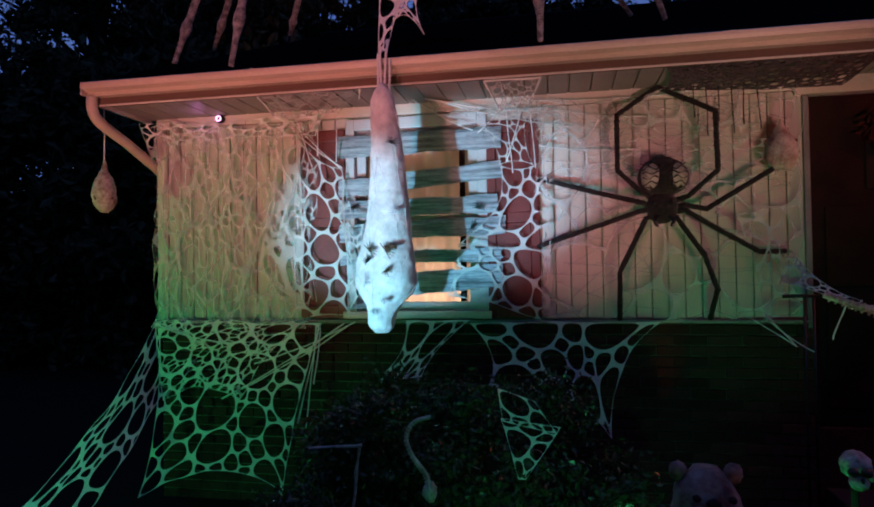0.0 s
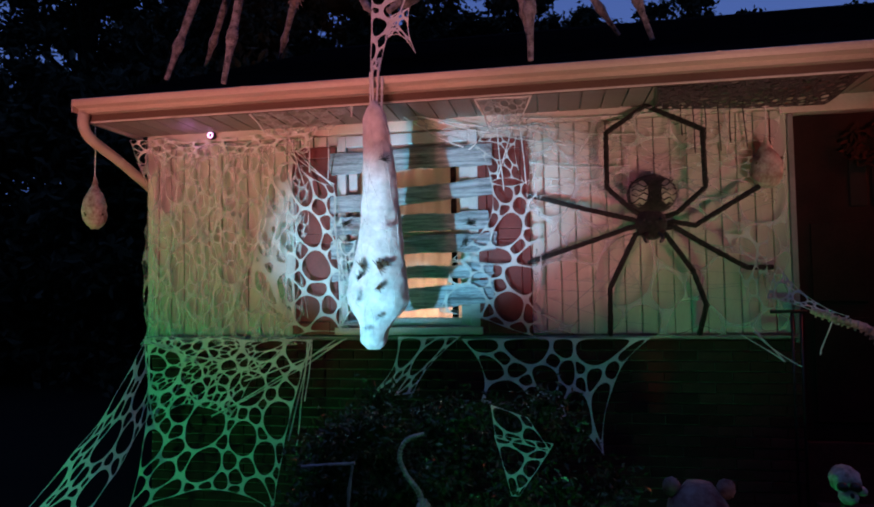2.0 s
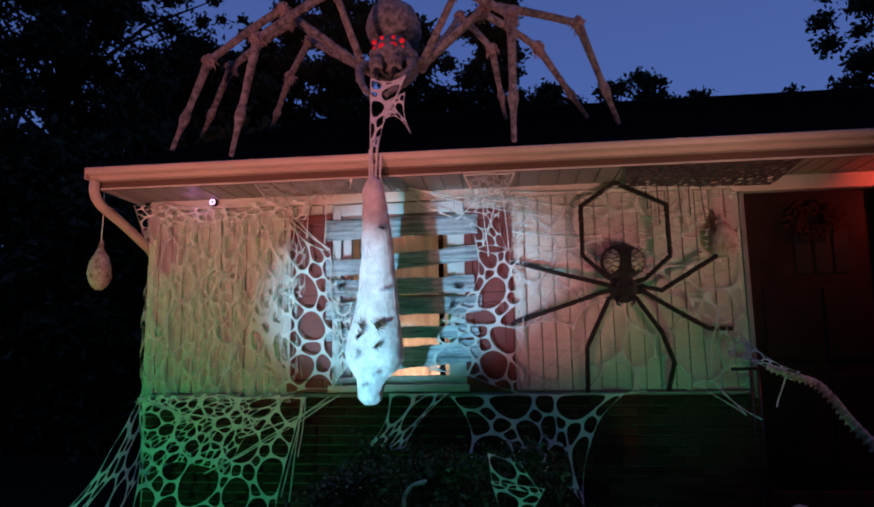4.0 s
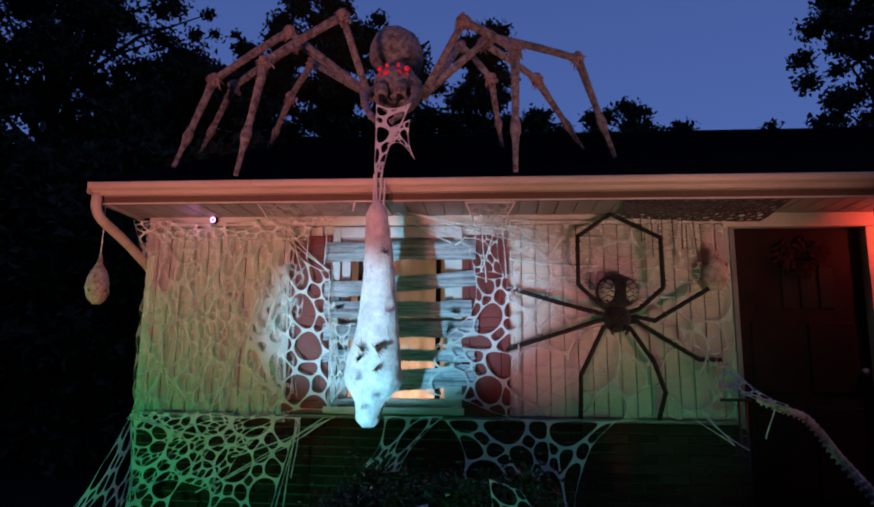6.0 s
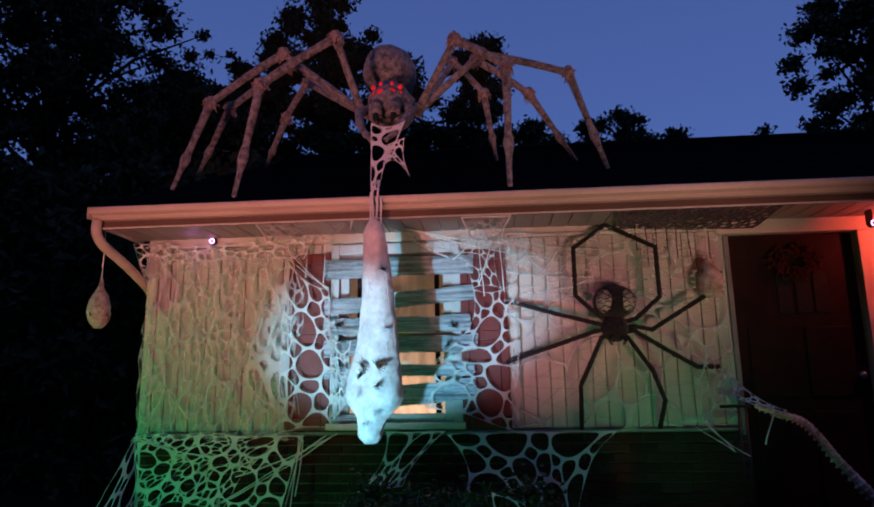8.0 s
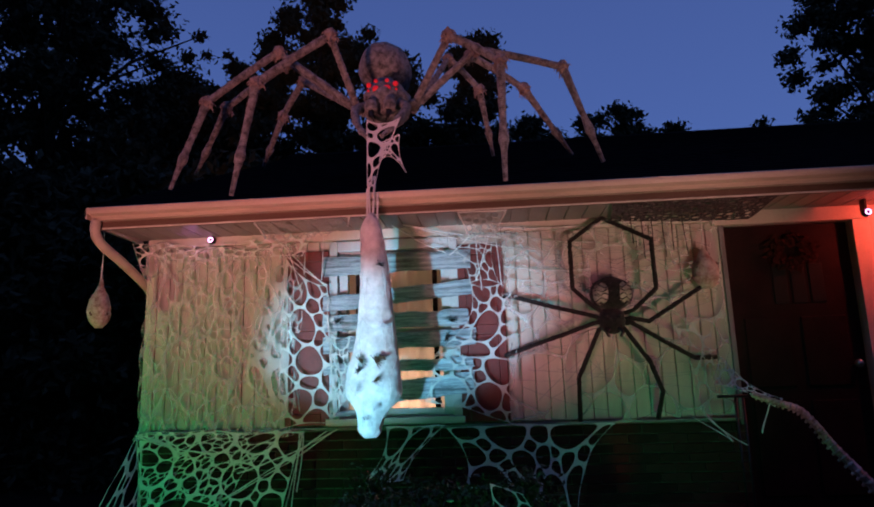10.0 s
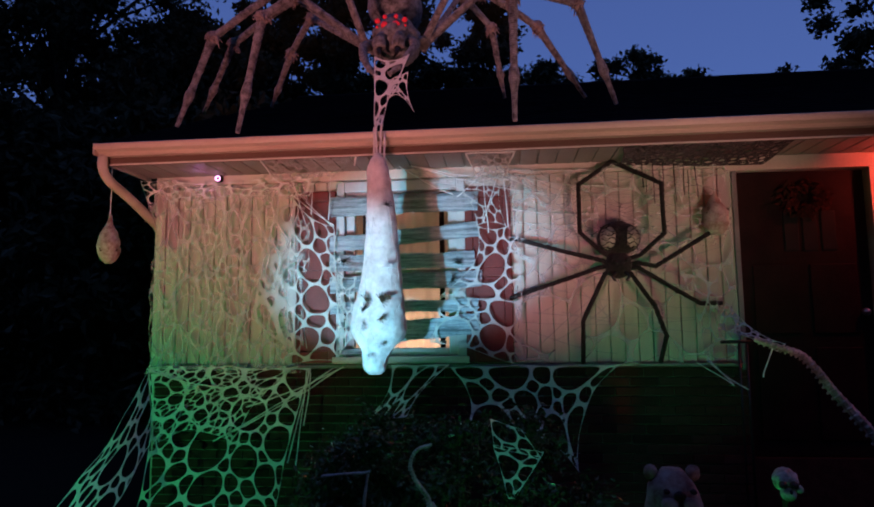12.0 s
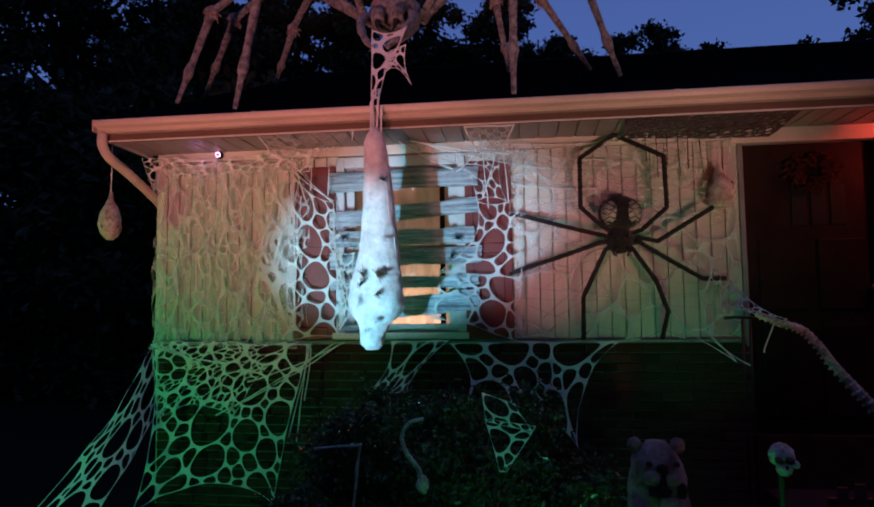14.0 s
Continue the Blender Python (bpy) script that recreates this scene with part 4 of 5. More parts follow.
web("eave_web", [(-0.60, 4.46, 2.40), (0.10, 4.47, 2.30), (0.08, 4.47, 2.46), (-0.78, 4.45, 2.57)], 0.08, 0.0025, 20, "thin pale web along the top of the window", ((0, 0, 0.05), (0, 0, 0), (0, 0, -0.05), (0, 0, 0)), 0.7, 0.03, mat=SHEER)
web("hanging_web", [(-1.03, 4.30, 0.66), (-0.72, 4.28, 0.70), (-0.42, 4.46, 1.05), (-0.86, 4.46, 1.05)], 0.11, 0.004, 21, "grey-green web stretched from sill to bush", ((0, 0, 0), (-0.05, 0, 0.0), (0, 0, 0), (0.07, 0, 0)), 1.8, 0.02)
web("hanging_web", [(-0.30, 4.40, 0.62), (0.48, 4.38, 0.32), (0.79, 4.48, 1.04), (-0.42, 4.48, 1.04)], 0.17, 0.0036, 22, "grey-green web stretched below the siding", ((0.1, 0, 0.08), (-0.10, 0, 0.04), (0, 0, 0), (0.08, 0, 0)), 1.2, 0.02)
web("wall_web", [(0.06, 4.52, 1.06), (1.62, 4.52, 1.06), (1.62, 4.52, 2.50), (0.06, 4.52, 2.48)], 0.24, 0.003, 23, "faint thin web veiling the siding by the door", ((0, 0, 0), (0, 0, 0), (0, 0, 0), (0, 0, 0)), 1.1, 0.12, thick=0.001, round_steps=4, mat=VEIL)
web("wall_web", [(0.04, 4.49, 1.90), (1.60, 4.515, 1.85), (1.60, 4.525, 2.50), (0.02, 4.47, 2.47)], 0.15, 0.002, 33, "faint thin web veiling the siding by the door", ((0, 0, 0.1), (0, 0, 0), (0, 0, -0.03), (0, 0, 0)), 0.35, 0.10, thick=0.001, round_steps=3, mat=VEIL)
web("corner_web", [(1.38, 4.46, 1.10), (1.52, 4.30, 1.22), (1.52, 4.46, 1.75), (1.25, 4.46, 1.70)], 0.12, 0.003, 24, "thin web beside the door trim", ((0, 0, 0.05), (-0.05, 0, 0), (0, 0, 0), (0.03, 0, 0)), 1.3, 0.02, mat=SHEER)
web("tail_web", [(1.47, 4.42, 1.28), (1.58, 3.74, 1.17), (1.62, 3.72, 1.215), (1.55, 4.46, 1.48)], 0.085, 0.005, 25, "small web caught on the skeleton tail", ((0, 0, 0.03), (0, 0, 0), (0, 0, -0.05), (0, 0, 0)), 0.7, 0.01)
strands("web_strands", [((1.575, 3.78, 1.20), (1.50, 3.76, 1.02)), ((1.38, 4.48, 1.12), (1.50, 4.25, 0.92)), ((1.30, 4.48, 1.08), (1.50, 4.25, 0.92))], 0.0028, "thin web points hanging beside the skeleton tail")
web("bush_web", [(-0.02, 3.03, 0.50), (0.01, 3.03, 0.50), (0.16, 3.06, 0.72), (-0.09, 3.03, 0.75)], 0.085, 0.0016, 28, "scrap of green-lit web on the bush", ripple=0.02)
web("bush_web", [(-0.09, 3.03, 0.74), (0.15, 3.06, 0.69), (0.06, 3.06, 0.82), (-0.11, 3.03, 0.88)], 0.10, 0.0016, 29, "scrap of green-lit web on the bush", ripple=0.02)
web("eave_web", [(-2.80, 4.50, 2.33), (-1.50, 4.48, 2.34), (-1.40, 4.46, 2.53), (-2.87, 4.46, 2.50)], 0.13, 0.0035, 34, "pale web hung in scallops under the eave", ((0, 0, 0.02), (0, 0, 0), (0, 0, -0.04), (0, 0, 0)), 0.7, 0.03)
strands("web_strands", [((-1.62, 4.42, 2.48), (-1.52, 4.47, 2.12)), ((-1.45, 4.40, 2.47), (-1.48, 4.47, 2.2)), ((-1.30, 4.38, 2.47), (-1.34, 4.46, 2.15)), ((-1.70, 4.42, 2.5), (-1.31, 4.47, 2.10)), ((-1.62, 4.48, 2.35), (-1.30, 4.47, 2.11)),
                        ((-0.15, 4.38, 2.42), (-0.12, 4.46, 2.02)), ((-0.05, 4.38, 2.42), (-0.16, 4.46, 2.1)), ((0.0, 4.40, 2.42), (0.03, 4.47, 2.05)), ((-0.18, 4.38, 2.44), (-0.35, 4.46, 2.30)), ((0.02, 4.4, 2.43), (0.35, 4.5, 2.3))], 0.0028, "thin web strings hanging from the soffit to the shutters", sag=0.01)
web("black_netting", [(0.85, 4.46, 2.49), (1.85, 4.46, 2.47), (1.95, 4.07, 2.538), (0.82, 4.07, 2.538)], 0.036, 0.006, 35, "black gauze netting pinned under the soffit", ((0, 0, 0), (0, 0, 0), (0, 0, 0), (0, 0, 0)), 0.9, 0.03, mat=BLACK)
# Black strings in place of the shadow streaks the net casts below the soffit.
strands("shadow_streaks", [((1.02 + k * 0.075, 4.49, 2.53), (1.03 + k * 0.075 + 0.02 * math.sin(k * 3), 4.515, 2.33 - 0.12 * abs(math.sin(k * 1.7)))) for k in range(6)], 0.003, "black strings standing in for net shadow streaks on the siding", BLACK, category="gauze")
rngs = random.Random(80)
strands("web_strands", [((rngs.uniform(0.03, 0.5), 4.53, rngs.uniform(1.2, 2.5)), (rngs.uniform(0.7, 1.62), 4.535, rngs.uniform(1.1, 2.5))) for _ in range(30)], 0.0017, "criss-cross web strings stretched over the siding", SHEER, sag=0.03)
strands("web_strands", [((x0, 4.53, rngs.uniform(1.9, 2.5)), (max(-2.74, x0 + rngs.gauss(0, 0.12)), 4.53, rngs.uniform(1.0, 1.6))) for x0 in [rngs.uniform(-2.72, -1.65) for _ in range(34)]], 0.0016, "thin web strings hanging down the siding", SHEER, sag=0.0)
strands("web_strands", [((-1.26, 4.47, 1.02), (-2.05, 4.42, 0.57)), ((-1.30, 4.47, 1.03), (-2.2, 4.42, 0.5)), ((-1.22, 4.47, 1.04), (-1.95, 4.42, 0.75)), ((-1.48, 4.46, 1.02), (-1.62, 4.40, 0.35)),
                        ((-1.47, 4.46, 1.0), (-1.50, 4.40, 0.62)), ((-1.50, 4.46, 1.02), (-1.56, 4.40, 0.32)), ((-2.76, 4.46, 1.03), (-2.2, 4.40, 0.9))], 0.004, "twisted web strings pulled across the brick", sag=0.02)
strands("web_strands", [((-0.78, 4.45, 2.57), (0.05, 4.47, 2.42)), ((-0.80, 4.45, 2.56), (-0.38, 4.46, 2.32)), ((-0.7, 4.45, 2.55), (0.3, 4.48, 2.30)), ((0.06, 4.48, 2.45), (0.8, 4.5, 2.35)),
                        ((0.05, 4.48, 2.2), (0.7, 4.5, 2.15)), ((0.0, 4.48, 2.5), (1.0, 4.5, 2.5)), ((1.40, 4.47, 1.08), (1.57, 4.2, 0.9)), ((1.0, 4.5, 1.9), (1.6, 4.5, 2.0))], 0.0035, "thin web strings stretched along the siding", sag=0.02)
for nm_lines, patch, gp, sd in ((
        [((-1.74, 4.08, 2.54), (-1.03, 4.06, 2.535)), ((-1.74, 4.08, 2.54), (-1.73, 4.3, 2.46)), ((-1.03, 4.06, 2.535), (-1.05, 4.1, 2.48))],
        [(-1.72, 4.35, 2.47), (-1.26, 4.35, 2.46), (-1.05, 4.08, 2.54), (-1.73, 4.10, 2.545)], 0.06, 26), (
        [((-0.26, 4.11, 2.54), (0.08, 4.11, 2.54)), ((-0.26, 4.11, 2.54), (-0.2, 4.35, 2.43)), ((0.08, 4.11, 2.54), (0.0, 4.35, 2.43))],
        [(-0.20, 4.36, 2.42), (-0.01, 4.36, 2.40), (0.07, 4.12, 2.545), (-0.25, 4.12, 2.545)], 0.05, 27)):
    cob = strands("cobweb_square", nm_lines, 0.005, "small pale cobweb square pinned under the soffit")
    web("netting", patch, gp * 0.7, 0.0018, sd, "", ripple=0.05, parent=cob, mat=SHEER, thick=0.0015)

# ---- glowing ring lamps at the eave ----
for lx, ly, lz in ((-2.245, 4.50, 2.515), (2.615, 4.33, 2.445)):
    lp = holder("ring_lamp", (lx, ly, lz), "tiny lamp with a glowing pink ring under the eave", "lamp", "ring lamps")
    housing = part("housing", blob(bmesh.new(), (lx, ly + 0.02, lz), (0.03, 0.03, 0.03), 3), PLASTIC, lp, "", True)
    ring = bmesh.new()
    tube(ring, [(lx + 0.017 * math.cos(a), ly - 0.012, lz + 0.017 * math.sin(a)) for a in np.linspace(0, 2 * math.pi, 25)], 0.0045, 6)
    part("glow_ring", ring, RING, housing, "pink glowing ring")
    part("bracket", boxed(lx - 0.008, lx + 0.008, ly + 0.01, ly + 0.07, lz, lz + 0.10), PLASTIC, lp)


# ---- foliage ----
def leaves(centres, radii, count, size, seed, stretch=2.0):
    """Many small folded leaves scattered through clumps, as one mesh."""
    rng = np.random.default_rng(seed)
    centres, radii = np.array(centres, float), np.array(radii, float)
    pick = rng.choice(len(centres), count, p=radii ** 2 / (radii ** 2).sum())
    d = rng.normal(size=(count, 3))
    d /= np.linalg.norm(d, axis=1)[:, None]
    p = centres[pick] + d * (radii[pick] * np.minimum(np.abs(rng.normal(0, 0.55, count)), 1.15))[:, None] * (1.0, 1.0, 0.75)
    a = rng.normal(size=(count, 3))
    a /= np.linalg.norm(a, axis=1)[:, None]
    b = np.cross(a, rng.normal(size=(count, 3)))
    b /= np.linalg.norm(b, axis=1)[:, None]
    s = size * rng.uniform(0.6, 1.3, count)[:, None]
    n = np.cross(a, b)
    v = np.stack([p - a * s, p + b * s / stretch + n * s * 0.2, p + a * s, p - b * s / stretch + n * s * 0.2], 1).reshape(-1, 3)
    i = np.arange(count)[:, None] * 4
    f = np.concatenate([i + [0, 1, 2], i + [0, 2, 3]], 0)
    me = bpy.data.meshes.new("leaves")
    me.from_pydata(v.tolist(), [], f.tolist())
    return me


def clumps(base, top, spread, n, rng, r):
    return [(base[0] + (top[0] - base[0]) * t + rng.gauss(0, spread[0]) , base[1] + rng.gauss(0, spread[1]), base[2] + (top[2] - base[2]) * t + rng.gauss(0, spread[2])) for t in [rng.random() for _ in range(n)]], [r * rng.uniform(0.5, 1.3) for _ in range(n)]


def tree(x, y, height, crown, seed, count, leaf, label, lean=0.0, extra=()):
    """Trunk, limbs to each clump, and a crown of small leaves. crown: bottom, half width."""
    rng = random.Random(seed)
    t = holder("tree", (x, y, FLOOR), label, "tree", "trees behind the house")
    cs, rs_ = [], []
    for _ in range(int(70 + crown[1] * 45)):
        f = rng.random()
        half = crown[1] * (0.30 + 0.75 * math.sin(math.pi * min(1, 0.25 + f * 0.75)))
        cs.append((x + lean * f + rng.gauss(0, 0.5) * half, y + rng.gauss(0, 0.4) * half, crown[0] + (height - crown[0]) * f))
        rs_.append(rng.uniform(0.5, 1.0) * (0.3 + crown[1] * 0.13))
    for c, r in extra:
        cs.append(c)
        rs_.append(r)
    tr = bmesh.new()
    top = Vector((x + lean * 0.8, y, height * 0.9))
    root = Vector((x, y, FLOOR - 0.1))
    r0 = 0.06 + height * 0.014
    pts = [root.lerp(top, k / 8) + Vector((noise.noise(Vector((x, k, 0))), noise.noise(Vector((y, k, 4))), 0)) * 0.2 * (k > 0) for k in range(9)]
    tube(tr, pts, [r0 * (1 - 0.1 * k) for k in range(9)], 8, 0.15)
    part("trunk", tr, BARK, t)
    for n_limb, c in enumerate(cs):
        k = min(7, max(2, int((c[2] - FLOOR) / (height * 0.9) * 8) - 1))
        a, z = pts[k], Vector(c)
        mid = a.lerp(z, 0.5) + Vector((0, 0, 0.1 * (z - a).length))
        if n_limb % 4 == 0:
            part("limb", tube(bmesh.new(), [a, mid, z], [r0 * 0.3, r0 * 0.18, r0 * 0.05], 5), BARK, t)
    cr = new("crown", leaves(cs, rs_, count, leaf, seed))
    cr.data.materials.append(TREELEAF)
    cr.parent, cr.matrix_parent_inverse = t, Matrix.Translation(t.location).inverted()
    return t


tree(-10.6, 13.5, 13.8, (1.0, 3.7), 31, 130000, 0.085, "large dark leafy tree beside the house at dusk", 0.3,
     [((-8.6, 14.6, 9.7), 0.6), ((-7.8, 14.8, 9.9), 0.35), ((-7.3, 14.9, 9.95), 0.25), ((-6.8, 15.0, 10.0), 0.2), ((-8.6, 14.6, 8.2), 0.8), ((-8.2, 14.6, 7.4), 0.7), ((-9.2, 14.6, 7.2), 1.1), ((-8.4, 14.8, 6.4), 0.9), ((-7.6, 15, 10.6), 0.25), ((-8.6, 15, 10.9), 0.5)])
tree(-8.3, 15.5, 9.6, (1.0, 2.7), 41, 90000, 0.085, "dark leafy tree beside the house", 0.0)
tree(-4.5, 16.5, 13.2, (2.5, 1.6), 32, 80000, 0.085, "tall narrow dark tree behind the roof", 0.0)
tree(-7.1, 17.0, 10.7, (2.0, 1.0), 45, 44000, 0.085, "dark pointed tree behind the roof", 0.0)
tree(-6.2, 17.0, 11.5, (2.0, 1.3), 33, 50000, 0.085, "dark pointed tree behind the roof", 0.0)
tree(-2.6, 17.0, 10.4, (2.5, 1.7), 34, 60000, 0.085, "dark leafy tree behind the roof", 0.0)
tree(-0.2, 17.5, 11.2, (2.5, 1.5), 35, 41800, 0.085, "dark leafy tree behind the roof", 0.0)
tree(1.3, 18.0, 8.9, (2.5, 1.2), 36, 20900, 0.085, "dark leafy tree behind the roof", 0.0)
tree(2.2, 18.6, 8.6, (3.0, 1.1), 44, 14000, 0.085, "dark leafy tree behind the roof", 0.0)
tree(3.1, 18.0, 8.8, (3.0, 1.1), 37, 17100, 0.085, "dark leafy tree behind the roof", 0.0)
tree(4.3, 18.0, 8.9, (3.0, 0.9), 42, 17100, 0.085, "dark leafy tree behind the roof", 0.0)
tree(7.2, 19.0, 8.3, (3.0, 0.8), 43, 11400, 0.085, "dark leafy tree behind the roof", 0.0)
tree(5.7, 18.5, 8.5, (3.0, 0.9), 38, 15200, 0.085, "dark leafy tree behind the roof", 0.0)
tree(10.5, 16.0, 13.5, (4.5, 2.5), 39, 90000, 0.085, "large dark tree beyond the porch roof", 0.3, [((8.2, 16, 8.7), 0.4), ((8.1, 16, 9.3), 0.4), ((8.5, 16, 10.2), 0.5), ((7.2, 16, 7.5), 0.25), ((8.4, 16, 7.6), 0.3)])

rngw = random.Random(50)
wc, wr = [], []
for _ in range(240):
    a = rngw.uniform(0, 2 * math.pi)
    d = rngw.uniform(22, 30)
    wc.append((d * math.cos(a), d * math.sin(a) + 2, rngw.uniform(-0.2, 5.0)))
    wr.append(rngw.uniform(1.4, 2.6))
wo = new("far_woods", leaves(wc, wr, 40000, 0.30, 51))
wo.data.materials.append(TREELEAF)
tagged(wo, "dark far woods round the yard at night", "woods", kind="stuff")
# Dark bank, added and raised beside and behind the camera to block sky light.
bank = bmesh.new()
ringv = []
for a in np.linspace(0, 2 * math.pi, 145):
    back = max(0.0, min(1.0, 0.35 - math.sin(a) * 1.4))
    hi = 4.6 + 15.0 * back + (1.2 + 2 * back) * noise.noise(Vector((math.cos(a) * 9, math.sin(a) * 9, 0)))
    ringv.append([bank.verts.new(((33 - 6 * back) * math.cos(a), (33 - 6 * back) * math.sin(a) + 2, z)) for z in (-0.6, hi)])
for r0, r1 in zip(ringv, ringv[1:]):
    bank.faces.new((r0[0], r1[0], r1[1], r0[1]))
thing("sky_blocking_bank", bank, TREELEAF, "dark bank for distant woods, raised out of view to block sky", "backdrop", kind="structure")
hc, hr = [], []
for _ in range(320):
    hc.append((rngw.uniform(-18, -4.0), rngw.uniform(9.5, 13), rngw.uniform(-0.1, 5.4)))
    hr.append(rngw.uniform(0.6, 1.1))
hg = new("hedge", leaves(hc, hr, 90000, 0.12, 52))
hg.data.materials.append(TREELEAF)
tagged(hg, "tall black hedge beside the house", "hedge", kind="stuff")

# bush before the brick base
rngb = random.Random(60)
bc, br = [], []
for _ in range(90):
    bx = rngb.uniform(-1.35, 0.50)
    top = 0.80 - 0.55 * abs((bx + 0.35) / 1.0) ** 2.4 + 0.10 * noise.noise(Vector((bx * 4, 0, 0)))
    bc.append((bx, rngb.uniform(3.25, 4.15), rngb.uniform(-0.15, max(0.0, top))))
    br.append(rngb.uniform(0.12, 0.22))
bush = holder("bush", (-0.4, 3.7, FLOOR), "dark leafy bush before the brick wall", "bush")
bl = new("leaves", leaves(bc, br, 36000, 0.021, 61))
bl.data.materials.append(LEAF)
bl.parent, bl.matrix_parent_inverse = bush, Matrix.Translation(bush.location).inverted()
for c in bc[::2]:
    root = Vector((-0.4 + (c[0] + 0.4) * 0.4, 3.7, FLOOR - 0.02))
    part("branch", tube(bmesh.new(), [root, root.lerp(Vector(c), 0.5) + Vector((0, 0, 0.06)), Vector(c) + Vector((0, -0.1, 0.06))], [0.012, 0.008, 0.003], 5), BARK, bush)


# ---- skeleton pieces and figures ----
def spine(name, line, r0, r1, label, category):
    pts = smooth_line(line, 14)
    s = holder(name, line[-1], label, category, "skeleton decorations")
    part("cord", tube(bmesh.new(), pts, [(r0 + (r1 - r0) * i / len(pts)) * 0.7 for i in range(len(pts))], 7), BONE, s)
    length, last = 0.0, pts[0]
    for i, p in enumerate(pts):
        f = i / len(pts)
        r = r0 + (r1 - r0) * f
        length += (p - last).length
        last = p
        if length > r * 0.95:
            length = 0.0
            d = (pts[min(i + 1, len(pts) - 1)] - pts[max(i - 1, 0)]).normalized()
            q = d.to_track_quat("Z", "Y").to_matrix()
            bm = blob(bmesh.new(), p, (r, r * 0.8, r * 0.36), 2, 0.2, 6, q)
            a = q @ Vector((0, -1, 0))
            tube(bm, [p, p + a * r * 1.1], [r * 0.35, r * 0.2], 5)
            part("vertebra", bm, BONE, s)
    return s


spine("skeleton_tail", [(1.46, 3.75, 1.245), (1.58, 3.70, 1.195), (1.69, 3.70, 1.155), (1.77, 3.70, 1.07), (1.86, 3.70, 0.94), (1.995, 3.68, 0.77), (2.20, 3.66, 0.50), (2.36, 3.6, 0.38)], 0.024, 0.043, "grey-green skeleton tail arching down by the porch", "skeleton")
sn = spine("skeleton_snake", [(-0.40, 3.03, 0.755), (-0.47, 3.0, 0.735), (-0.505, 3.0, 0.67), (-0.48, 3.0, 0.59), (-0.42, 3.0, 0.51), (-0.405, 3.0, 0.45)], 0.011, 0.016, "small bone snake skeleton curled on the bush", "skeleton")
part("skull", blob(bmesh.new(), (-0.40, 2.99, 0.44), (0.03, 0.03, 0.045), 3, 0.3, 8), BONE, sn, "small bone skull")
strands("bone_stake", [((-0.96, 3.0, 0.60), (-0.71, 3.0, 0.625)), ((-0.72, 3.0, 0.62), (-0.74, 3.0, 0.50)), ((-0.735, 3.0, 0.52), (-0.80, 3.0, FLOOR))], 0.006, "pale crooked bone stake standing by the bush", BONE, group="skeleton decorations", category="stake", piece="bone")

skull = holder("skull_stake", (1.365, 3.22, FLOOR), "pale plastic skull set on a dark stake", "skull", "skeleton decorations")
sk = blob(bmesh.new(), (1.365, 3.22, 0.56), (0.058, 0.07, 0.06), 4, 0.10, 7)
blob(sk, (1.355, 3.165, 0.505), (0.036, 0.045, 0.032), 3, 0.2, 9)
blob(sk, (1.42, 3.2, 0.52), (0.02, 0.03, 0.02), 3, 0.2, 9)
part("cranium", sk, BONE, skull, "", True)
for ex in (-0.030, 0.022):
    part("eye_socket", blob(bmesh.new(), (1.352 + ex, 3.140, 0.553), (0.021, 0.024, 0.019), 3, 0.15), PLASTIC, skull, "dark eye socket", True)
part("nose_hole", blob(bmesh.new(), (1.352, 3.125, 0.523), (0.008, 0.012, 0.012), 2), PLASTIC, skull, "", True)
part("stake", tube(bmesh.new(), [(1.365, 3.23, 0.50), (1.365, 3.24, FLOOR)], 0.015, 8), BARK, skull)

BEAR = [(FLOOR, 0.40, 0.84, 2.2, 0.34), (0.10, 0.40, 0.84, 2.2, 0.34), (0.40, 0.44, 0.76, 2.2, 0.26), (0.52, 0.45, 0.70, 2.2, 0.22), (0.60, 0.452, 0.668, 2.18, 0.20), (0.68, 0.455, 0.655, 2.18, 0.20),
        (0.76, 0.462, 0.648, 2.18, 0.19), (0.80, 0.478, 0.632, 2.18, 0.17), (0.83, 0.51, 0.60, 2.18, 0.11), (0.838, 0.54, 0.57, 2.18, 0.04)]
bear = loft(bmesh.new(), between(BEAR, 60), 40, 0.010, 16)
for ex in (0.482, 0.628):
    blob(bear, (ex, 2.18, 0.824), (0.025, 0.02, 0.028), 3, 0.2, 9)
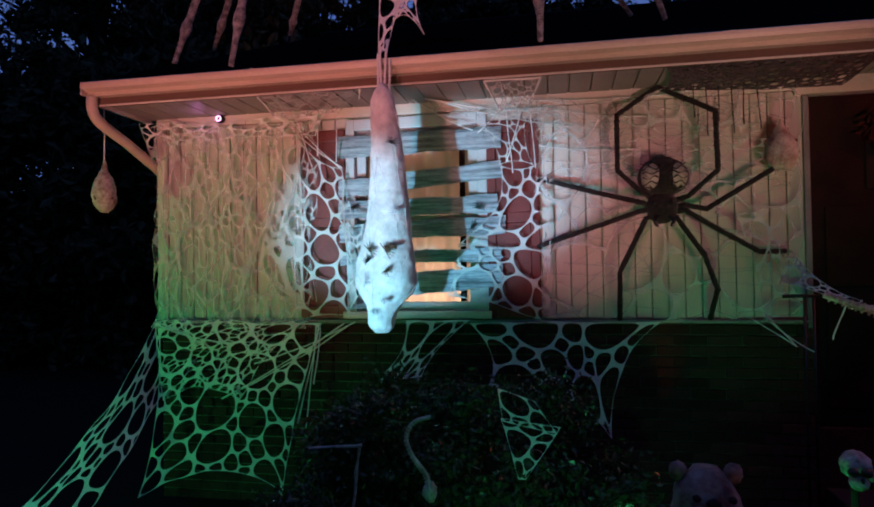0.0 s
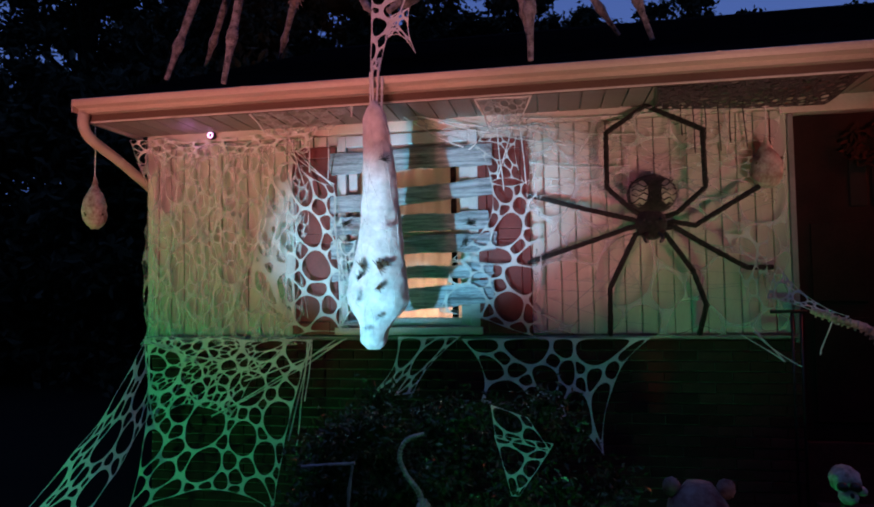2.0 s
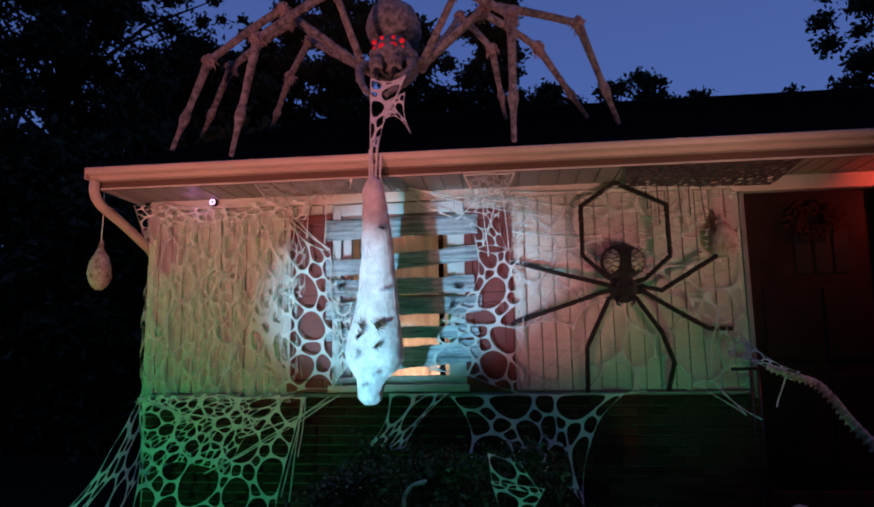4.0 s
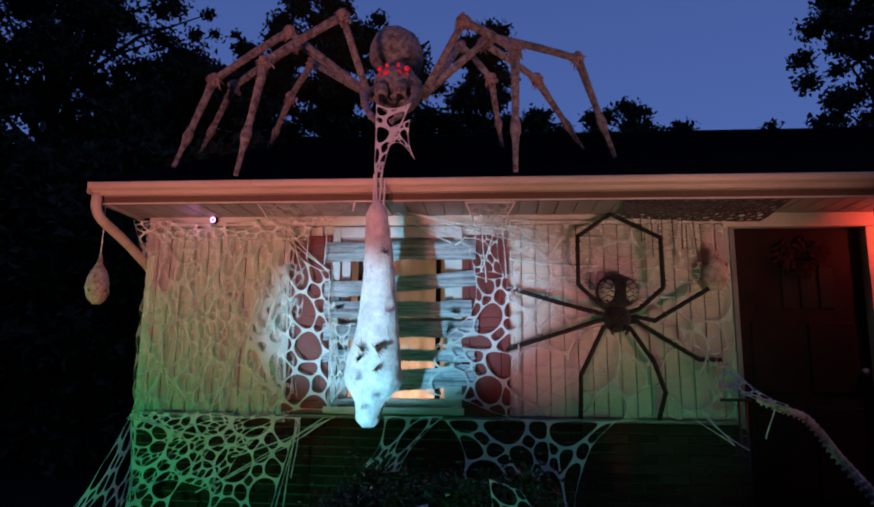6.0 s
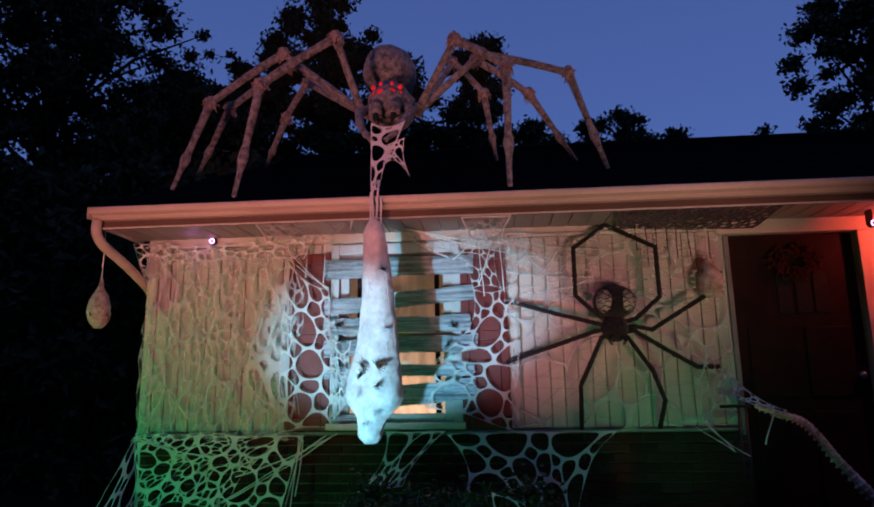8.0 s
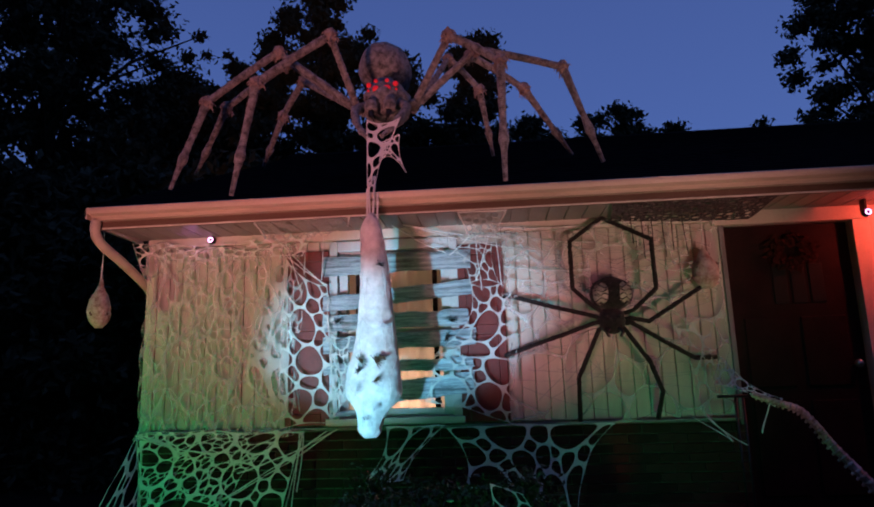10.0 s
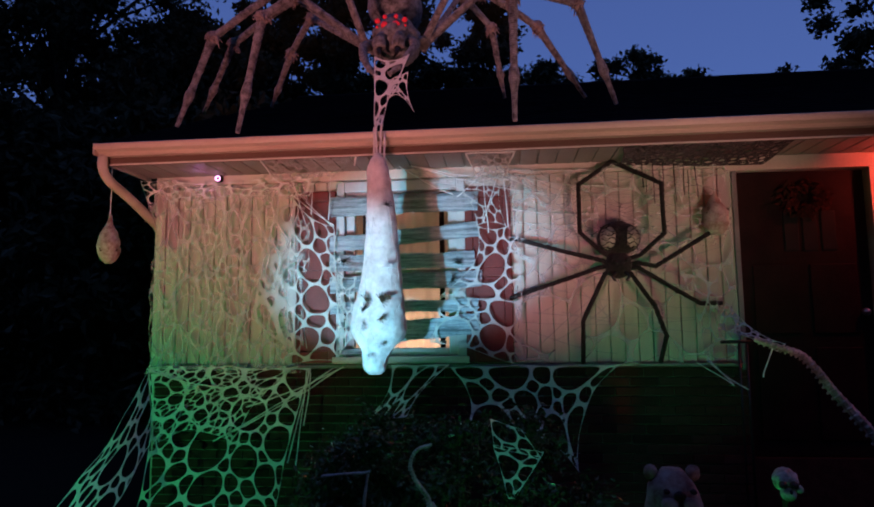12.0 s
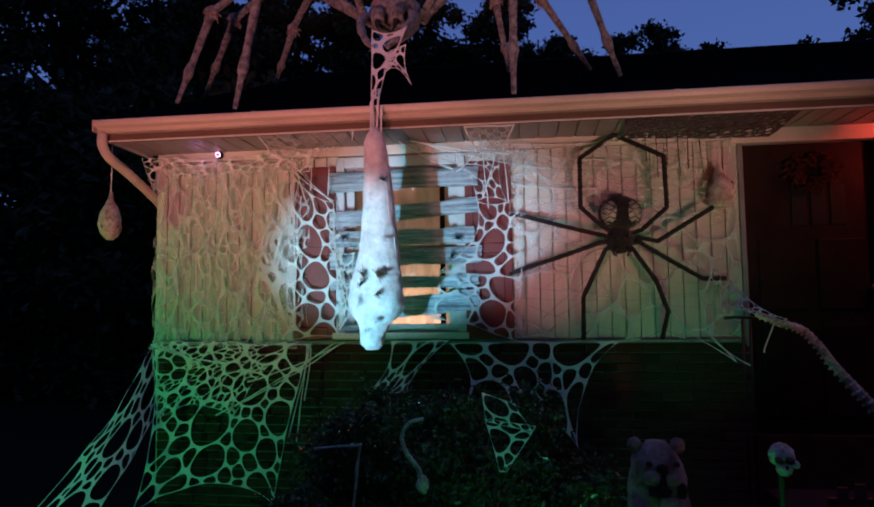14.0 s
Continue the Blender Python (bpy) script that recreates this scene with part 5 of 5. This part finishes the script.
blob(bear, (0.522, 2.09, 0.735), (0.030, 0.022, 0.026), 3, 0.15)
blob(bear, (0.590, 2.09, 0.735), (0.030, 0.022, 0.026), 3, 0.15)
blob(bear, (0.572, 2.09, 0.655), (0.035, 0.022, 0.026), 3, 0.2)
blob(bear, (0.47, 2.09, 0.60), (0.035, 0.03, 0.03), 3, 0.2)
blob(bear, (0.665, 2.09, 0.60), (0.035, 0.03, 0.03), 3, 0.2)
pale_faces = len(bear.faces)
for bx, bz, rx, rz in ((0.556, 0.768, 0.020, 0.016), (0.556, 0.718, 0.012, 0.030), (0.545, 0.690, 0.040, 0.018), (0.512, 0.783, 0.011, 0.009), (0.602, 0.783, 0.011, 0.009), (0.617, 0.695, 0.016, 0.026)):
    blob(bear, (bx, 2.084, bz), (rx, 0.016, rz), 3, 0.2)
bear.faces.ensure_lookup_table()
for f in bear.faces[pale_faces:]:
    f.material_index = 1
bmesh.ops.translate(bear, verts=bear.verts, vec=(0.004, 0, 0.004))
bear_statue = thing("bear_statue", bear, STATUE, "pale mottled bear figure with round ears and dark muzzle", "statue", smooth=True)
bear_statue.data.materials.append(DOOR)

rail = holder("porch_railing", (1.63, 4.44, FLOOR), "short dark metal railing at the wall beside the door", "railing")
part("top_rail", tube(bmesh.new(), [(1.49, 4.44, 1.20), (1.60, 4.44, 1.203), (1.70, 4.44, 1.20)], 0.011, 8), PLASTIC, rail, "", True)
for bx in (1.612, 1.662):
    part("baluster", tube(bmesh.new(), [(bx, 4.44, FLOOR), (bx, 4.44, 1.20)], 0.009, 8), PLASTIC, rail, "", True)

fence = holder("picket_rail", (2.0, 3.42, FLOOR), "dark low picket rail before the porch", "fence")
for k in range(9):
    part("picket", boxed(1.70 + k * 0.085, 1.75 + k * 0.085, 3.40, 3.42, FLOOR, 0.36 + 0.02 * math.sin(k * 2.0), bevel=0.003), SHUTTER, fence)
part("rail", boxed(1.66, 2.5, 3.42, 3.445, 0.25, 0.30, bevel=0.004), SHUTTER, fence)
